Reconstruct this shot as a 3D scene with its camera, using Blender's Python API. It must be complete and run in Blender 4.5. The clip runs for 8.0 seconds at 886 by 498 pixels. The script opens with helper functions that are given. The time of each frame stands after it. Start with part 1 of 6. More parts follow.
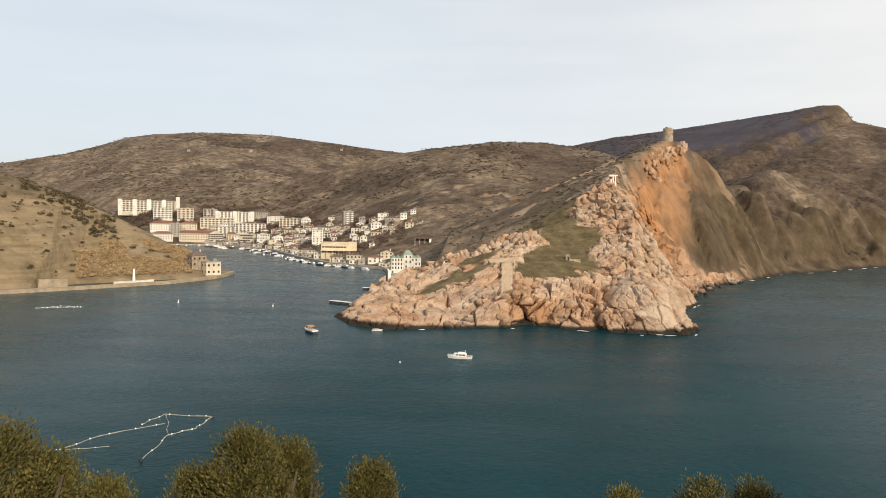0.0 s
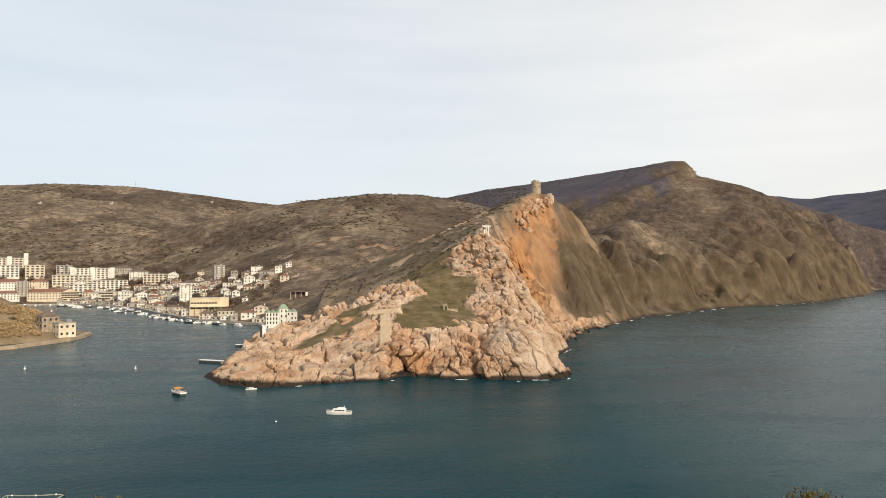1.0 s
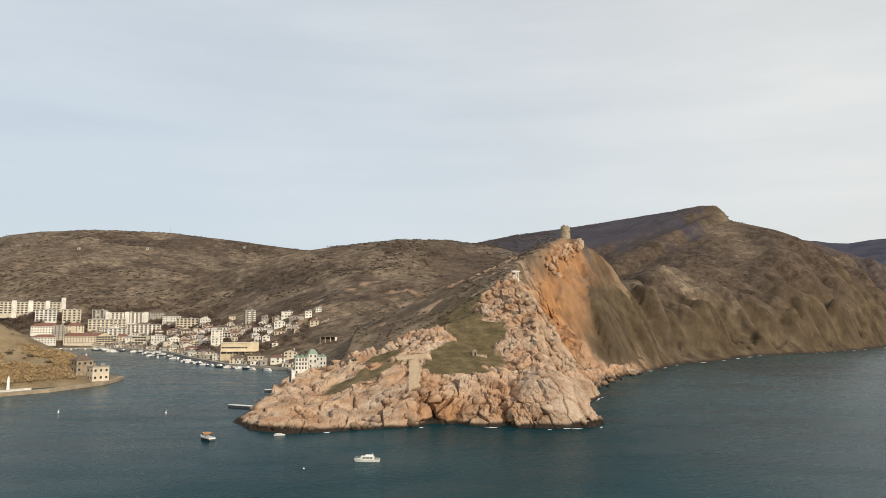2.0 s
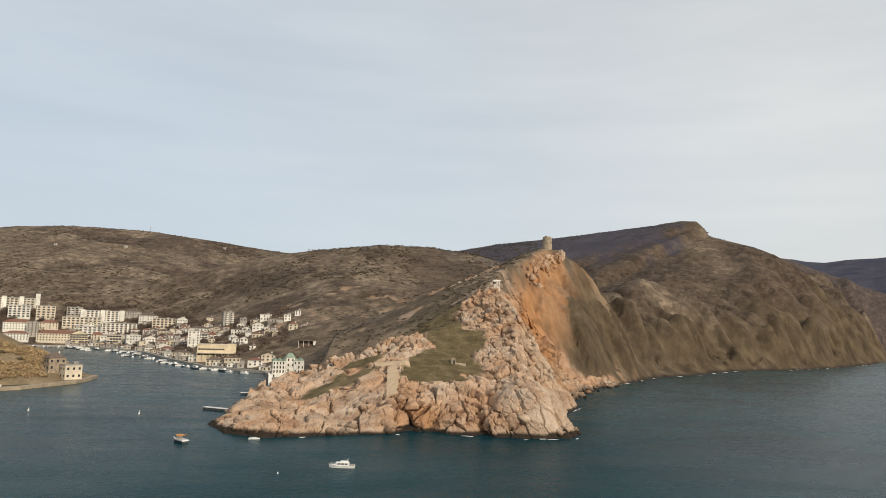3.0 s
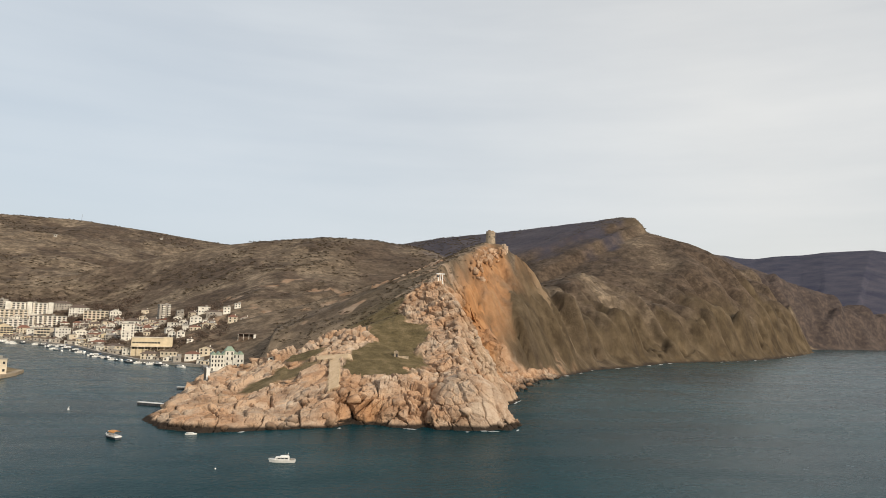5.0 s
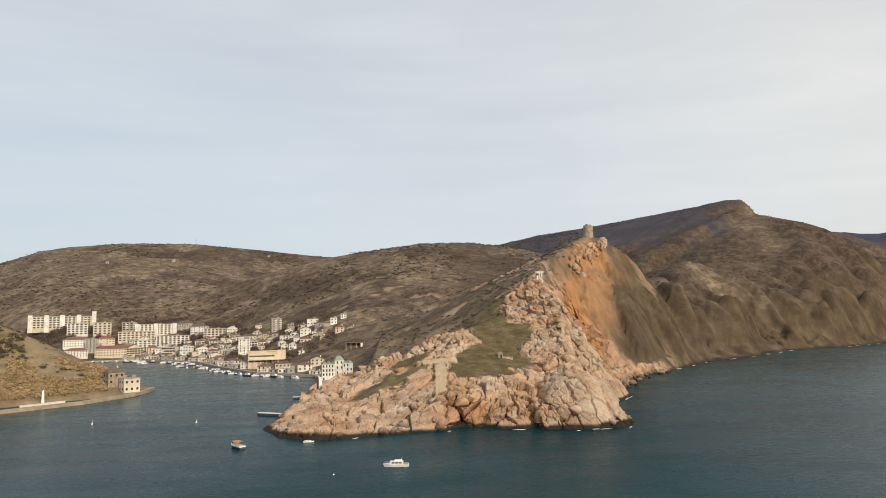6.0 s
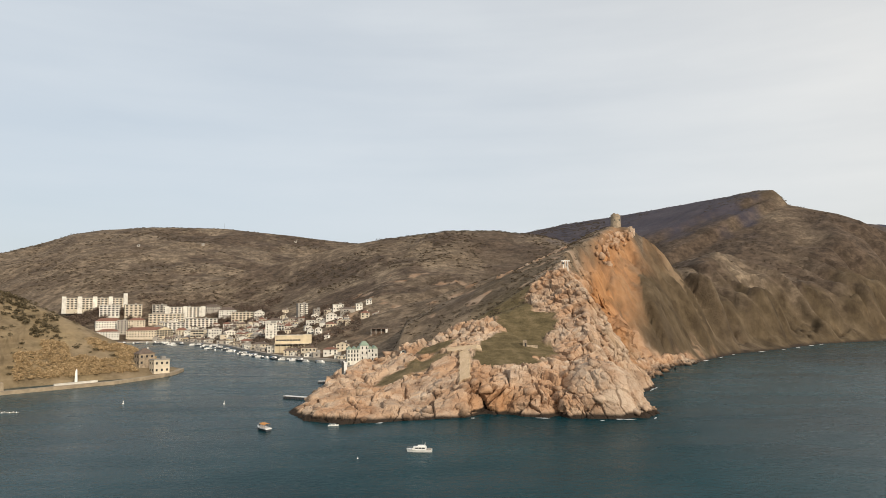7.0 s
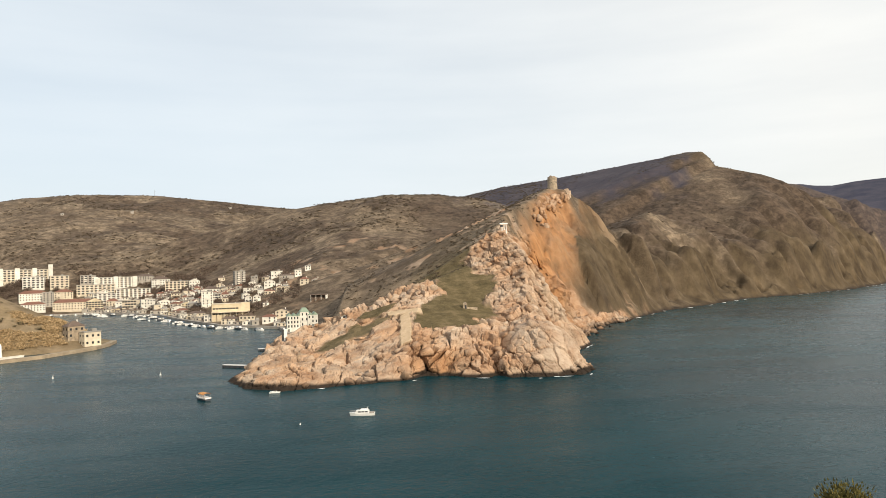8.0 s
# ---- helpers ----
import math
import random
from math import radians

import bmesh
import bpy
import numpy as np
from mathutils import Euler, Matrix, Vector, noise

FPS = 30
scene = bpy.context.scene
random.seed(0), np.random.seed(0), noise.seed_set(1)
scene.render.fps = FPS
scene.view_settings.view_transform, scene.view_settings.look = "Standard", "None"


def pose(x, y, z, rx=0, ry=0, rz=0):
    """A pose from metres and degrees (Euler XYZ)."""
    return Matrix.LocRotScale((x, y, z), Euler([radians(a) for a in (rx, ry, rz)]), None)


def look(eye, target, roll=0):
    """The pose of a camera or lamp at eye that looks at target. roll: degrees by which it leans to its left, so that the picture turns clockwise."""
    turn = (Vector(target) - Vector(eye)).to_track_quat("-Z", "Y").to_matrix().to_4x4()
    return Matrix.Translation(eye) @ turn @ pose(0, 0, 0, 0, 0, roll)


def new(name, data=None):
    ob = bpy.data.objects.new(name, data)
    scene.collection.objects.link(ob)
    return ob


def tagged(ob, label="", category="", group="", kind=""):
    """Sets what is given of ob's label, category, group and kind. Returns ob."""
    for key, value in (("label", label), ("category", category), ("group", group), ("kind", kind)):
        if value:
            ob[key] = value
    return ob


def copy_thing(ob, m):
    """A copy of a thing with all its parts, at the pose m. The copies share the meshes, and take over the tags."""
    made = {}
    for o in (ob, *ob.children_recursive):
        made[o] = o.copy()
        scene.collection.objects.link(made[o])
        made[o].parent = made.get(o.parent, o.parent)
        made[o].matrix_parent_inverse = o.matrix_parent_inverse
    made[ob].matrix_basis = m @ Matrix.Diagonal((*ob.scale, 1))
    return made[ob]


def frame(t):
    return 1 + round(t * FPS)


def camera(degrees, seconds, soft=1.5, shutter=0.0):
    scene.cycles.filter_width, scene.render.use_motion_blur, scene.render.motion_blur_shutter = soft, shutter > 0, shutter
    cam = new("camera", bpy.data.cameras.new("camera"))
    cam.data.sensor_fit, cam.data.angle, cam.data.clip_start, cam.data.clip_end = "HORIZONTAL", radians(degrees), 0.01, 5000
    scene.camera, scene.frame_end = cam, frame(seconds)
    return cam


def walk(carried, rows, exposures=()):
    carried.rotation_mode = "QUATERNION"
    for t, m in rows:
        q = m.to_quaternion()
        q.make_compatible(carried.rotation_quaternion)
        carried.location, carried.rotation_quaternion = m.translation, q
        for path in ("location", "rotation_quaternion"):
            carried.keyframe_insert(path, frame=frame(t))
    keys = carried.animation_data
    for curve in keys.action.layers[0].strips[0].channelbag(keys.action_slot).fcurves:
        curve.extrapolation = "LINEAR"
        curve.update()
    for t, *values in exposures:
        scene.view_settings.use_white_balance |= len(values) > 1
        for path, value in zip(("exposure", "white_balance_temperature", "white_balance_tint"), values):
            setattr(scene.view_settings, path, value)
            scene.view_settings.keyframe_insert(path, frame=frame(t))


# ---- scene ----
import itertools

cam = camera(65.5, 8.0, soft=0.55)

# The lookout stands still; the camera is only turned in the hand: seconds, tilt, lean, heading.
EYE = (0.0, 0.0, 49.0)
TURNS = [
    (0.0, 87.23, -1.16, 0.05),
    (0.1, 87.32, -0.20, 2.17),
    (0.2, 88.72, -1.33, 2.03),
    (0.3, 89.68, -1.90, -0.22),
    (0.4, 88.94, -2.84, -2.32),
    (0.5, 88.86, -3.11, -4.62),
    (0.6, 89.31, -2.26, -6.89),
    (0.7, 89.65, -0.88, -8.27),
    (0.8, 89.43, 0.22, -9.72),
    (0.9, 90.24, -0.58, -10.61),
    (1.0, 91.61, -0.11, -10.11),
    (1.1, 92.40, 1.25, -9.15),
    (1.2, 92.90, 2.50, -7.75),
    (1.4, 93.60, 2.90, -6.30),
    (1.8, 94.90, 0.70, -6.90),
    (2.3, 95.71, -1.23, -8.70),
    (2.4, 95.74, -1.32, -9.01),
    (2.5, 95.55, -1.37, -9.30),
    (2.7, 95.38, -2.03, -10.77),
    (3.0, 96.00, -1.87, -9.35),
    (3.2, 96.65, -1.84, -9.38),
    (3.5, 97.20, -2.36, -10.66),
    (3.7, 97.32, -2.65, -10.47),
    (4.0, 97.60, -2.71, -9.46),
    (4.1, 97.80, -2.43, -9.79),
    (4.2, 98.16, -2.20, -9.32),
    (4.7, 97.20, -2.10, -11.60),
    (5.1, 95.30, -2.00, -14.30),
    (5.3, 94.98, -1.33, -12.95),
    (5.4, 94.90, -0.67, -11.15),
    (5.5, 95.05, -0.08, -9.97),
    (5.7, 95.12, 1.40, -7.24),
    (5.9, 95.56, 1.50, -6.13),
    (6.0, 95.65, 1.31, -5.66),
    (6.2, 95.58, 1.18, -5.80),
    (6.5, 95.19, 1.27, -5.49),
    (6.8, 94.83, 1.17, -5.20),
    (7.0, 94.63, 0.39, -3.60),
    (7.2, 93.56, -0.90, -3.02),
    (7.5, 93.29, 0.17, -3.87),
    (7.6, 92.61, 0.40, -4.79),
    (7.8, 91.58, 0.10, -6.26),
    (8.0, 91.55, 1.59, -8.57),
]
EXPOSURE = [(0.0, 0.14, 6600, 10), (1.2, 0.18, 6550, 9), (2.3, -0.12, 6350, 8), (3.5, -0.16, 6250, 8), (4.2, -0.25, 6100, 8), (5.3, -0.04, 6500, 9), (6.0, -0.05, 6450, 9), (7.0, -0.05, 6450, 9), (7.5, -0.03, 6450, 9), (8.0, 0.24, 6550, 8)]
walk(cam, [(t, pose(*EYE, rx, ry, rz)) for t, rx, ry, rz in TURNS], EXPOSURE)

# ---------------------------------------------------------------- daylight
SUN_HEIGHT, SUN_BEARING = 23.0, 151.0      # degrees above the sea; clockwise from +y
world = bpy.data.worlds.new("sky")
scene.world = world
world.use_nodes = True
wn, wl = world.node_tree.nodes, world.node_tree.links
wn.clear()
sky = wn.new("ShaderNodeTexSky")
sky.sky_type, sky.sun_disc = "NISHITA", False
sky.sun_elevation, sky.sun_rotation = radians(SUN_HEIGHT), radians(SUN_BEARING)
sky.air_density, sky.dust_density, sky.ozone_density = 1.0, 2.0, 1.0
way = wn.new("ShaderNodeTexCoord")
stretch = wn.new("ShaderNodeMapping")
stretch.inputs["Scale"].default_value = (1.2, 1.2, 5.0)
cloud = wn.new("ShaderNodeTexNoise")
cloud.inputs["Scale"].default_value, cloud.inputs["Detail"].default_value, cloud.inputs["Roughness"].default_value = 1.3, 5.0, 0.55
thin = wn.new("ShaderNodeMapping")
thin.inputs["Scale"].default_value = (1.0, 1.0, 13.0)
streak = wn.new("ShaderNodeTexNoise")
streak.inputs["Scale"].default_value, streak.inputs["Detail"].default_value, streak.inputs["Roughness"].default_value = 1.9, 3.0, 0.5
layers = wn.new("ShaderNodeMix")
layers.inputs["Factor"].default_value = 0.30
ramp = wn.new("ShaderNodeValToRGB")
ramp.color_ramp.elements[0].position, ramp.color_ramp.elements[0].color = 0.30, (0.68, 0.68, 0.68, 1)
ramp.color_ramp.elements[1].position, ramp.color_ramp.elements[1].color = 0.66, (0.90, 0.90, 0.90, 1)
veil = wn.new("ShaderNodeMix")
veil.data_type = "RGBA"
# the veil of cloud is a little brighter and warmer on the sun's side
sunward = wn.new("ShaderNodeVectorMath")
sunward.operation = "DOT_PRODUCT"
sunward.inputs[1].default_value = (math.sin(radians(SUN_BEARING)), math.cos(radians(SUN_BEARING)), 0.3)
glow = wn.new("ShaderNodeValToRGB")
glow.color_ramp.elements[0].position, glow.color_ramp.elements[0].color = 0.0, (0.66, 0.717, 0.775, 1)
glow.color_ramp.elements[1].position, glow.color_ramp.elements[1].color = 1.0, (0.90, 0.885, 0.86, 1)
glow.color_ramp.elements.new(0.36).color = (0.835, 0.825, 0.805, 1)
tenfold = wn.new("ShaderNodeVectorMath")
tenfold.operation = "SCALE"
tenfold.inputs["Scale"].default_value = 10.7
half = wn.new("ShaderNodeMath")
half.operation = "MULTIPLY_ADD"
half.inputs[1].default_value, half.inputs[2].default_value = 0.6, 0.55
wl.new(way.outputs["Generated"], sunward.inputs[0])
wl.new(sunward.outputs["Value"], half.inputs[0])
wl.new(half.outputs["Value"], glow.inputs["Fac"])
wl.new(glow.outputs["Color"], tenfold.inputs[0])
wl.new(tenfold.outputs["Vector"], veil.inputs["B"])
back = wn.new("ShaderNodeBackground")
back.inputs["Strength"].default_value = 0.1
out = wn.new("ShaderNodeOutputWorld")
wl.new(way.outputs["Generated"], stretch.inputs["Vector"])
wl.new(stretch.outputs["Vector"], cloud.inputs["Vector"])
wl.new(way.outputs["Generated"], thin.inputs["Vector"])
wl.new(thin.outputs["Vector"], streak.inputs["Vector"])
wl.new(cloud.outputs["Fac"], layers.inputs["A"])
wl.new(streak.outputs["Fac"], layers.inputs["B"])
wl.new(layers.outputs["Result"], ramp.inputs["Fac"])
wl.new(ramp.outputs["Color"], veil.inputs["Factor"])
wl.new(sky.outputs["Color"], veil.inputs["A"])
wl.new(veil.outputs["Result"], back.inputs["Color"])
wl.new(back.outputs["Background"], out.inputs["Surface"])
sun = new("sun", bpy.data.lights.new("sun", "SUN"))
sun.data.energy, sun.data.angle, sun.data.color = 3.8, radians(2.0), (1.0, 0.86, 0.68)
sun.matrix_world = look((Vector((math.sin(radians(SUN_BEARING)), math.cos(radians(SUN_BEARING)), math.tan(radians(SUN_HEIGHT)))) * 100), (0, 0, 0))

# ---------------------------------------------------------------- materials
def shader(name, rough=0.8, metal=0.0):
    m = bpy.data.materials.new(name)
    m.use_nodes = True
    b = m.node_tree.nodes["Principled BSDF"]
    b.inputs["Roughness"].default_value, b.inputs["Metallic"].default_value = rough, metal
    return m, m.node_tree.nodes, m.node_tree.links, b


def noise_tex(n, l, scale, detail=4.0, rough=0.55, vector=None):
    t = n.new("ShaderNodeTexNoise")
    t.inputs["Scale"].default_value, t.inputs["Detail"].default_value, t.inputs["Roughness"].default_value = scale, detail, rough
    if vector is not None:
        l.new(vector, t.inputs["Vector"])
    return t.outputs["Fac"]


def ramp_of(n, l, value, *stops):
    r = n.new("ShaderNodeValToRGB")
    r.color_ramp.elements[0].position, r.color_ramp.elements[0].color = stops[0][0], (*stops[0][1], 1)
    r.color_ramp.elements[1].position, r.color_ramp.elements[1].color = stops[-1][0], (*stops[-1][1], 1)
    for p, c in stops[1:-1]:
        r.color_ramp.elements.new(p).color = (*c, 1)
    l.new(value, r.inputs["Fac"])
    return r.outputs["Color"]


def mixed(n, l, factor, a, b, blend="MIX"):
    m = n.new("ShaderNodeMix")
    m.data_type, m.blend_type = "RGBA", blend
    for socket, v in ((m.inputs["Factor"], factor), (m.inputs["A"], a), (m.inputs["B"], b)):
        if isinstance(v, (int, float)):
            socket.default_value = v
        elif isinstance(v, tuple):
            socket.default_value = (*v, 1)
        else:
            l.new(v, socket)
    return m.outputs["Result"]


def bumped(n, l, b, height, strength, distance):
    u = n.new("ShaderNodeBump")
    u.inputs["Strength"].default_value, u.inputs["Distance"].default_value = strength, distance
    l.new(height, u.inputs["Height"])
    l.new(u.outputs["Normal"], b.inputs["Normal"])


def attribute(n, name):
    a = n.new("ShaderNodeAttribute")
    a.attribute_name = name
    return a.outputs["Fac"]


def place(n, l, scale=(1, 1, 1), turn=(0, 0, 0)):
    c = n.new("ShaderNodeTexCoord")
    m = n.new("ShaderNodeMapping")
    m.inputs["Scale"].default_value, m.inputs["Rotation"].default_value = scale, turn
    l.new(c.outputs["Object"], m.inputs["Vector"])
    return m.outputs["Vector"]


def painted(name, color, rough=0.75, wear=0.25, scale=0.6, metal=0.0):
    """Plaster, paint or plastic with blotches, streaks and a fine grain."""
    m, n, l, b = shader(name, rough, metal)
    v = place(n, l)
    big = noise_tex(n, l, scale, 5, 0.6, v)
    dark = tuple(c * (1 - wear) for c in color)
    light = tuple(min(1, c * (1 + wear * 0.4)) for c in color)
    c1 = ramp_of(n, l, big, (0.3, dark), (0.7, light))
    info = n.new("ShaderNodeObjectInfo")
    tint = ramp_of(n, l, info.outputs["Random"], (0.0, (0.86, 0.86, 0.86)), (1.0, (1.06, 1.05, 1.03)))
    l.new(mixed(n, l, 1.0, c1, tint, "MULTIPLY"), b.inputs["Base Color"])
    bumped(n, l, b, noise_tex(n, l, 18, 3, 0.6, v), 0.15, 0.02)
    return m


def land_material(name):
    """Dry winter hillside: brown grass, dark scrub, pale limestone where the ground is bare, ochre cliff, green meadow."""
    m, n, l, b = shader(name, 0.95)
    b.inputs["Specular IOR Level"].default_value = 0.15
    v = place(n, l)
    v_bed = place(n, l, (0.07, 0.07, 0.13), (0.5, 0.55, 0.3))
    v_rib = place(n, l, (0.055, 0.055, 0.024))
    grass = ramp_of(n, l, noise_tex(n, l, 0.012, 6, 0.62, v), (0.30, (0.18, 0.135, 0.094)), (0.5, (0.305, 0.238, 0.166)), (0.72, (0.42, 0.335, 0.235)))
    scrub = ramp_of(n, l, noise_tex(n, l, 0.07, 5, 0.65, v), (0.46, (0.12, 0.12, 0.12)), (0.60, (1, 1, 1)))
    scrub2 = ramp_of(n, l, noise_tex(n, l, 0.22, 3, 0.6, v), (0.38, (0.5, 0.48, 0.46)), (0.58, (1, 1, 1)))
    ledge = ramp_of(n, l, noise_tex(n, l, 1.0, 5, 0.6, place(n, l, (0.0022, 0.0022, 0.075))), (0.34, (0.70, 0.68, 0.68)), (0.52, (1, 1, 1)), (0.70, (1.2, 1.16, 1.10)))
    grass = mixed(n, l, 0.38, grass, ledge, "MULTIPLY")
    c = mixed(n, l, 0.5, grass, scrub, "MULTIPLY")
    c = mixed(n, l, 0.6, c, scrub2, "MULTIPLY")
    warm = ramp_of(n, l, noise_tex(n, l, 0.05, 6, 0.65, v), (0.32, (0.185, 0.142, 0.076)), (0.5, (0.365, 0.285, 0.162)), (0.75, (0.48, 0.375, 0.225)))
    terrace = ramp_of(n, l, noise_tex(n, l, 1.0, 4, 0.6, place(n, l, (0.012, 0.012, 0.34))), (0.36, (0.74, 0.72, 0.70)), (0.52, (1, 1, 1)), (0.68, (1.16, 1.14, 1.10)))
    warm = mixed(n, l, 0.45, warm, ledge, "MULTIPLY")
    warm = mixed(n, l, 0.8, warm, terrace, "MULTIPLY")
    c = mixed(n, l, attribute(n, "sunburnt"), c, warm)
    thicket = ramp_of(n, l, noise_tex(n, l, 0.05, 6, 0.65, v), (0.35, (0.056, 0.042, 0.031)), (0.65, (0.145, 0.108, 0.078)))
    tufts = ramp_of(n, l, noise_tex(n, l, 0.11, 4, 0.6, v), (0.40, (0.55, 0.53, 0.52)), (0.62, (1.25, 1.22, 1.2)))
    thicket = mixed(n, l, 0.8, thicket, tufts, "MULTIPLY")
    c = mixed(n, l, attribute(n, "thicket"), c, thicket)
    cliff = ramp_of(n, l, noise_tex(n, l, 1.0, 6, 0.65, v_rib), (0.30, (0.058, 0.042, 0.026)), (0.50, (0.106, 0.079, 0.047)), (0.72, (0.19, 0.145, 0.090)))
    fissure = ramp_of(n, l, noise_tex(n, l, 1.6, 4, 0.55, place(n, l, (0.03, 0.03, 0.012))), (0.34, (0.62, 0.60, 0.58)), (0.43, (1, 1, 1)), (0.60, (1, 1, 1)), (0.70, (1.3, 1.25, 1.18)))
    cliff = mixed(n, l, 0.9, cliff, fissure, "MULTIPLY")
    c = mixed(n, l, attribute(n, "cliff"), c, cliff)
    meadow = ramp_of(n, l, noise_tex(n, l, 0.16, 5, 0.65, v), (0.30, (0.085, 0.068, 0.032)), (0.52, (0.165, 0.130, 0.064)), (0.74, (0.27, 0.205, 0.115)))
    c = mixed(n, l, attribute(n, "meadow"), c, meadow)
    c = mixed(n, l, attribute(n, "trail"), c, ramp_of(n, l, noise_tex(n, l, 0.3, 4, 0.6, v), (0.3, (0.70, 0.52, 0.32)), (0.7, (0.84, 0.65, 0.43))))
    c = mixed(n, l, 1.0, c, (0.775, 0.765, 0.785), "MULTIPLY")
    stone = ramp_of(n, l, noise_tex(n, l, 1.0, 7, 0.68, v_bed), (0.26, (0.17, 0.100, 0.066)), (0.41, (0.36, 0.258, 0.182)), (0.55, (0.475, 0.366, 0.274)), (0.75, (0.595, 0.48, 0.368)))
    stain = ramp_of(n, l, noise_tex(n, l, 0.05, 4, 0.6, v), (0.38, (1.0, 0.78, 0.60)), (0.60, (1, 1, 1)))
    stone = mixed(n, l, 0.75, stone, stain, "MULTIPLY")
    each = n.new("ShaderNodeNewGeometry")
    stone = mixed(n, l, 1.0, stone, ramp_of(n, l, each.outputs["Random Per Island"], (0.0, (0.74, 0.71, 0.68)), (0.5, (0.93, 0.93, 0.945)), (1.0, (1.09, 1.11, 1.13))), "MULTIPLY")
    c = mixed(n, l, attribute(n, "rock"), c, stone)
    ochre = ramp_of(n, l, noise_tex(n, l, 1.3, 6, 0.62, v_rib), (0.30, (0.16, 0.078, 0.036)), (0.5, (0.36, 0.178, 0.076)), (0.72, (0.47, 0.265, 0.13)))
    weathered = ramp_of(n, l, noise_tex(n, l, 0.9, 4, 0.6, v_rib), (0.50, (0, 0, 0)), (0.74, (0.7, 0.7, 0.7)))
    ochre = mixed(n, l, weathered, ochre, cliff)
    c = mixed(n, l, attribute(n, "ochre"), c, ochre)
    # wet rock at the waterline, its colour deepened for the shadow there
    c = mixed(n, l, attribute(n, "wet_shade"), c, (0.035, 0.026, 0.020))
    # dark woods with the blue of distance haze mixed into their colour
    hazed_woods = ramp_of(n, l, noise_tex(n, l, 0.01, 5, 0.6, v), (0.35, (0.034, 0.036, 0.060)), (0.7, (0.070, 0.066, 0.086)))
    c = mixed(n, l, attribute(n, "hazed_woods"), c, hazed_woods)
    l.new(c, b.inputs["Base Color"])
    bumped(n, l, b, noise_tex(n, l, 0.45, 5, 0.7, v), 0.9, 1.6)
    return m


def water_material():
    m, n, l, b = shader("water", 0.22)
    v = place(n, l)
    v_swell = place(n, l, (0.02, 0.055, 1), (0, 0, 0.5))
    deep = ramp_of(n, l, noise_tex(n, l, 0.006, 4, 0.6, v), (0.35, (0.003, 0.025, 0.033)), (0.65, (0.0045, 0.041, 0.052)))
    l.new(deep, b.inputs["Base Color"])
    b.inputs["IOR"].default_value = 1.33
    # bright sky sheen painted on open sea and western bay, little by the headland
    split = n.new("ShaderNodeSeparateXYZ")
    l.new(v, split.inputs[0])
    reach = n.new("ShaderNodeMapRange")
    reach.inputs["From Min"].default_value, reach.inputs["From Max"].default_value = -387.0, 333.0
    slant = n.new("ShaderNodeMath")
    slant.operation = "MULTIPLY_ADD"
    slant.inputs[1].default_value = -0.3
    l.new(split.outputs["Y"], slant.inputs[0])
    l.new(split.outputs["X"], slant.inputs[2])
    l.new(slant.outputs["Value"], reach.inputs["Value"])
    sky_sheen = ramp_of(n, l, reach.outputs["Result"], (0.0, (0.30, 0.30, 0.30)), (0.30, (0.20, 0.20, 0.20)), (0.43, (0.05, 0.05, 0.05)), (0.575, (0.045, 0.045, 0.045)), (0.65, (0.24, 0.24, 0.24)), (1.0, (0.40, 0.40, 0.40)))
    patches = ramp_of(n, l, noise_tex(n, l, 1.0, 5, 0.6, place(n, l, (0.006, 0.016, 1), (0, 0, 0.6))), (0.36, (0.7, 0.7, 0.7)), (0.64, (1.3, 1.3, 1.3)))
    l.new(mixed(n, l, 1.0, sky_sheen, patches, "MULTIPLY"), b.inputs["Specular IOR Level"])
    gust = ramp_of(n, l, noise_tex(n, l, 1.0, 5, 0.6, v_swell), (0.35, (0.18, 0.18, 0.18)), (0.65, (0.32, 0.32, 0.32)))
    l.new(gust, b.inputs["Roughness"])
    small = noise_tex(n, l, 0.4, 4, 0.6, v)
    bumped(n, l, b, small, 0.6, 0.7)
    return m


LAND = land_material("hillside")
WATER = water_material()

# ---------------------------------------------------------------- land forms
def value_noise(x, y, seed=0):
    """Smooth noise in -1..1 on arrays."""
    xi, yi = np.floor(x), np.floor(y)
    fx, fy = x - xi, y - yi
    u, v = fx * fx * fx * (fx * (fx * 6 - 15) + 10), fy * fy * fy * (fy * (fy * 6 - 15) + 10)

    def corner(i, j):
        n = (xi + i).astype(np.int64) * 374761393 + (yi + j).astype(np.int64) * 668265263 + seed * 982451653
        n = (n ^ (n >> 13)) * 1274126177
        n = n ^ (n >> 16)
        return (n & 0xFFFF) / 32767.5 - 1.0
    a, b, c, e = corner(0, 0), corner(1, 0), corner(0, 1), corner(1, 1)
    return a + (b - a) * u + (c - a) * v + (a - b - c + e) * u * v


def fbm(x, y, size, octaves=4, seed=0, gain=0.5):
    total, amp, norm = 0.0, 1.0, 0.0
    for k in range(octaves):
        f = 2.0 ** k / size
        total = total + amp * value_noise(x * f + 17.3 * k, y * f - 9.1 * k, seed + k)
        norm += amp
        amp *= gain
    return total / norm


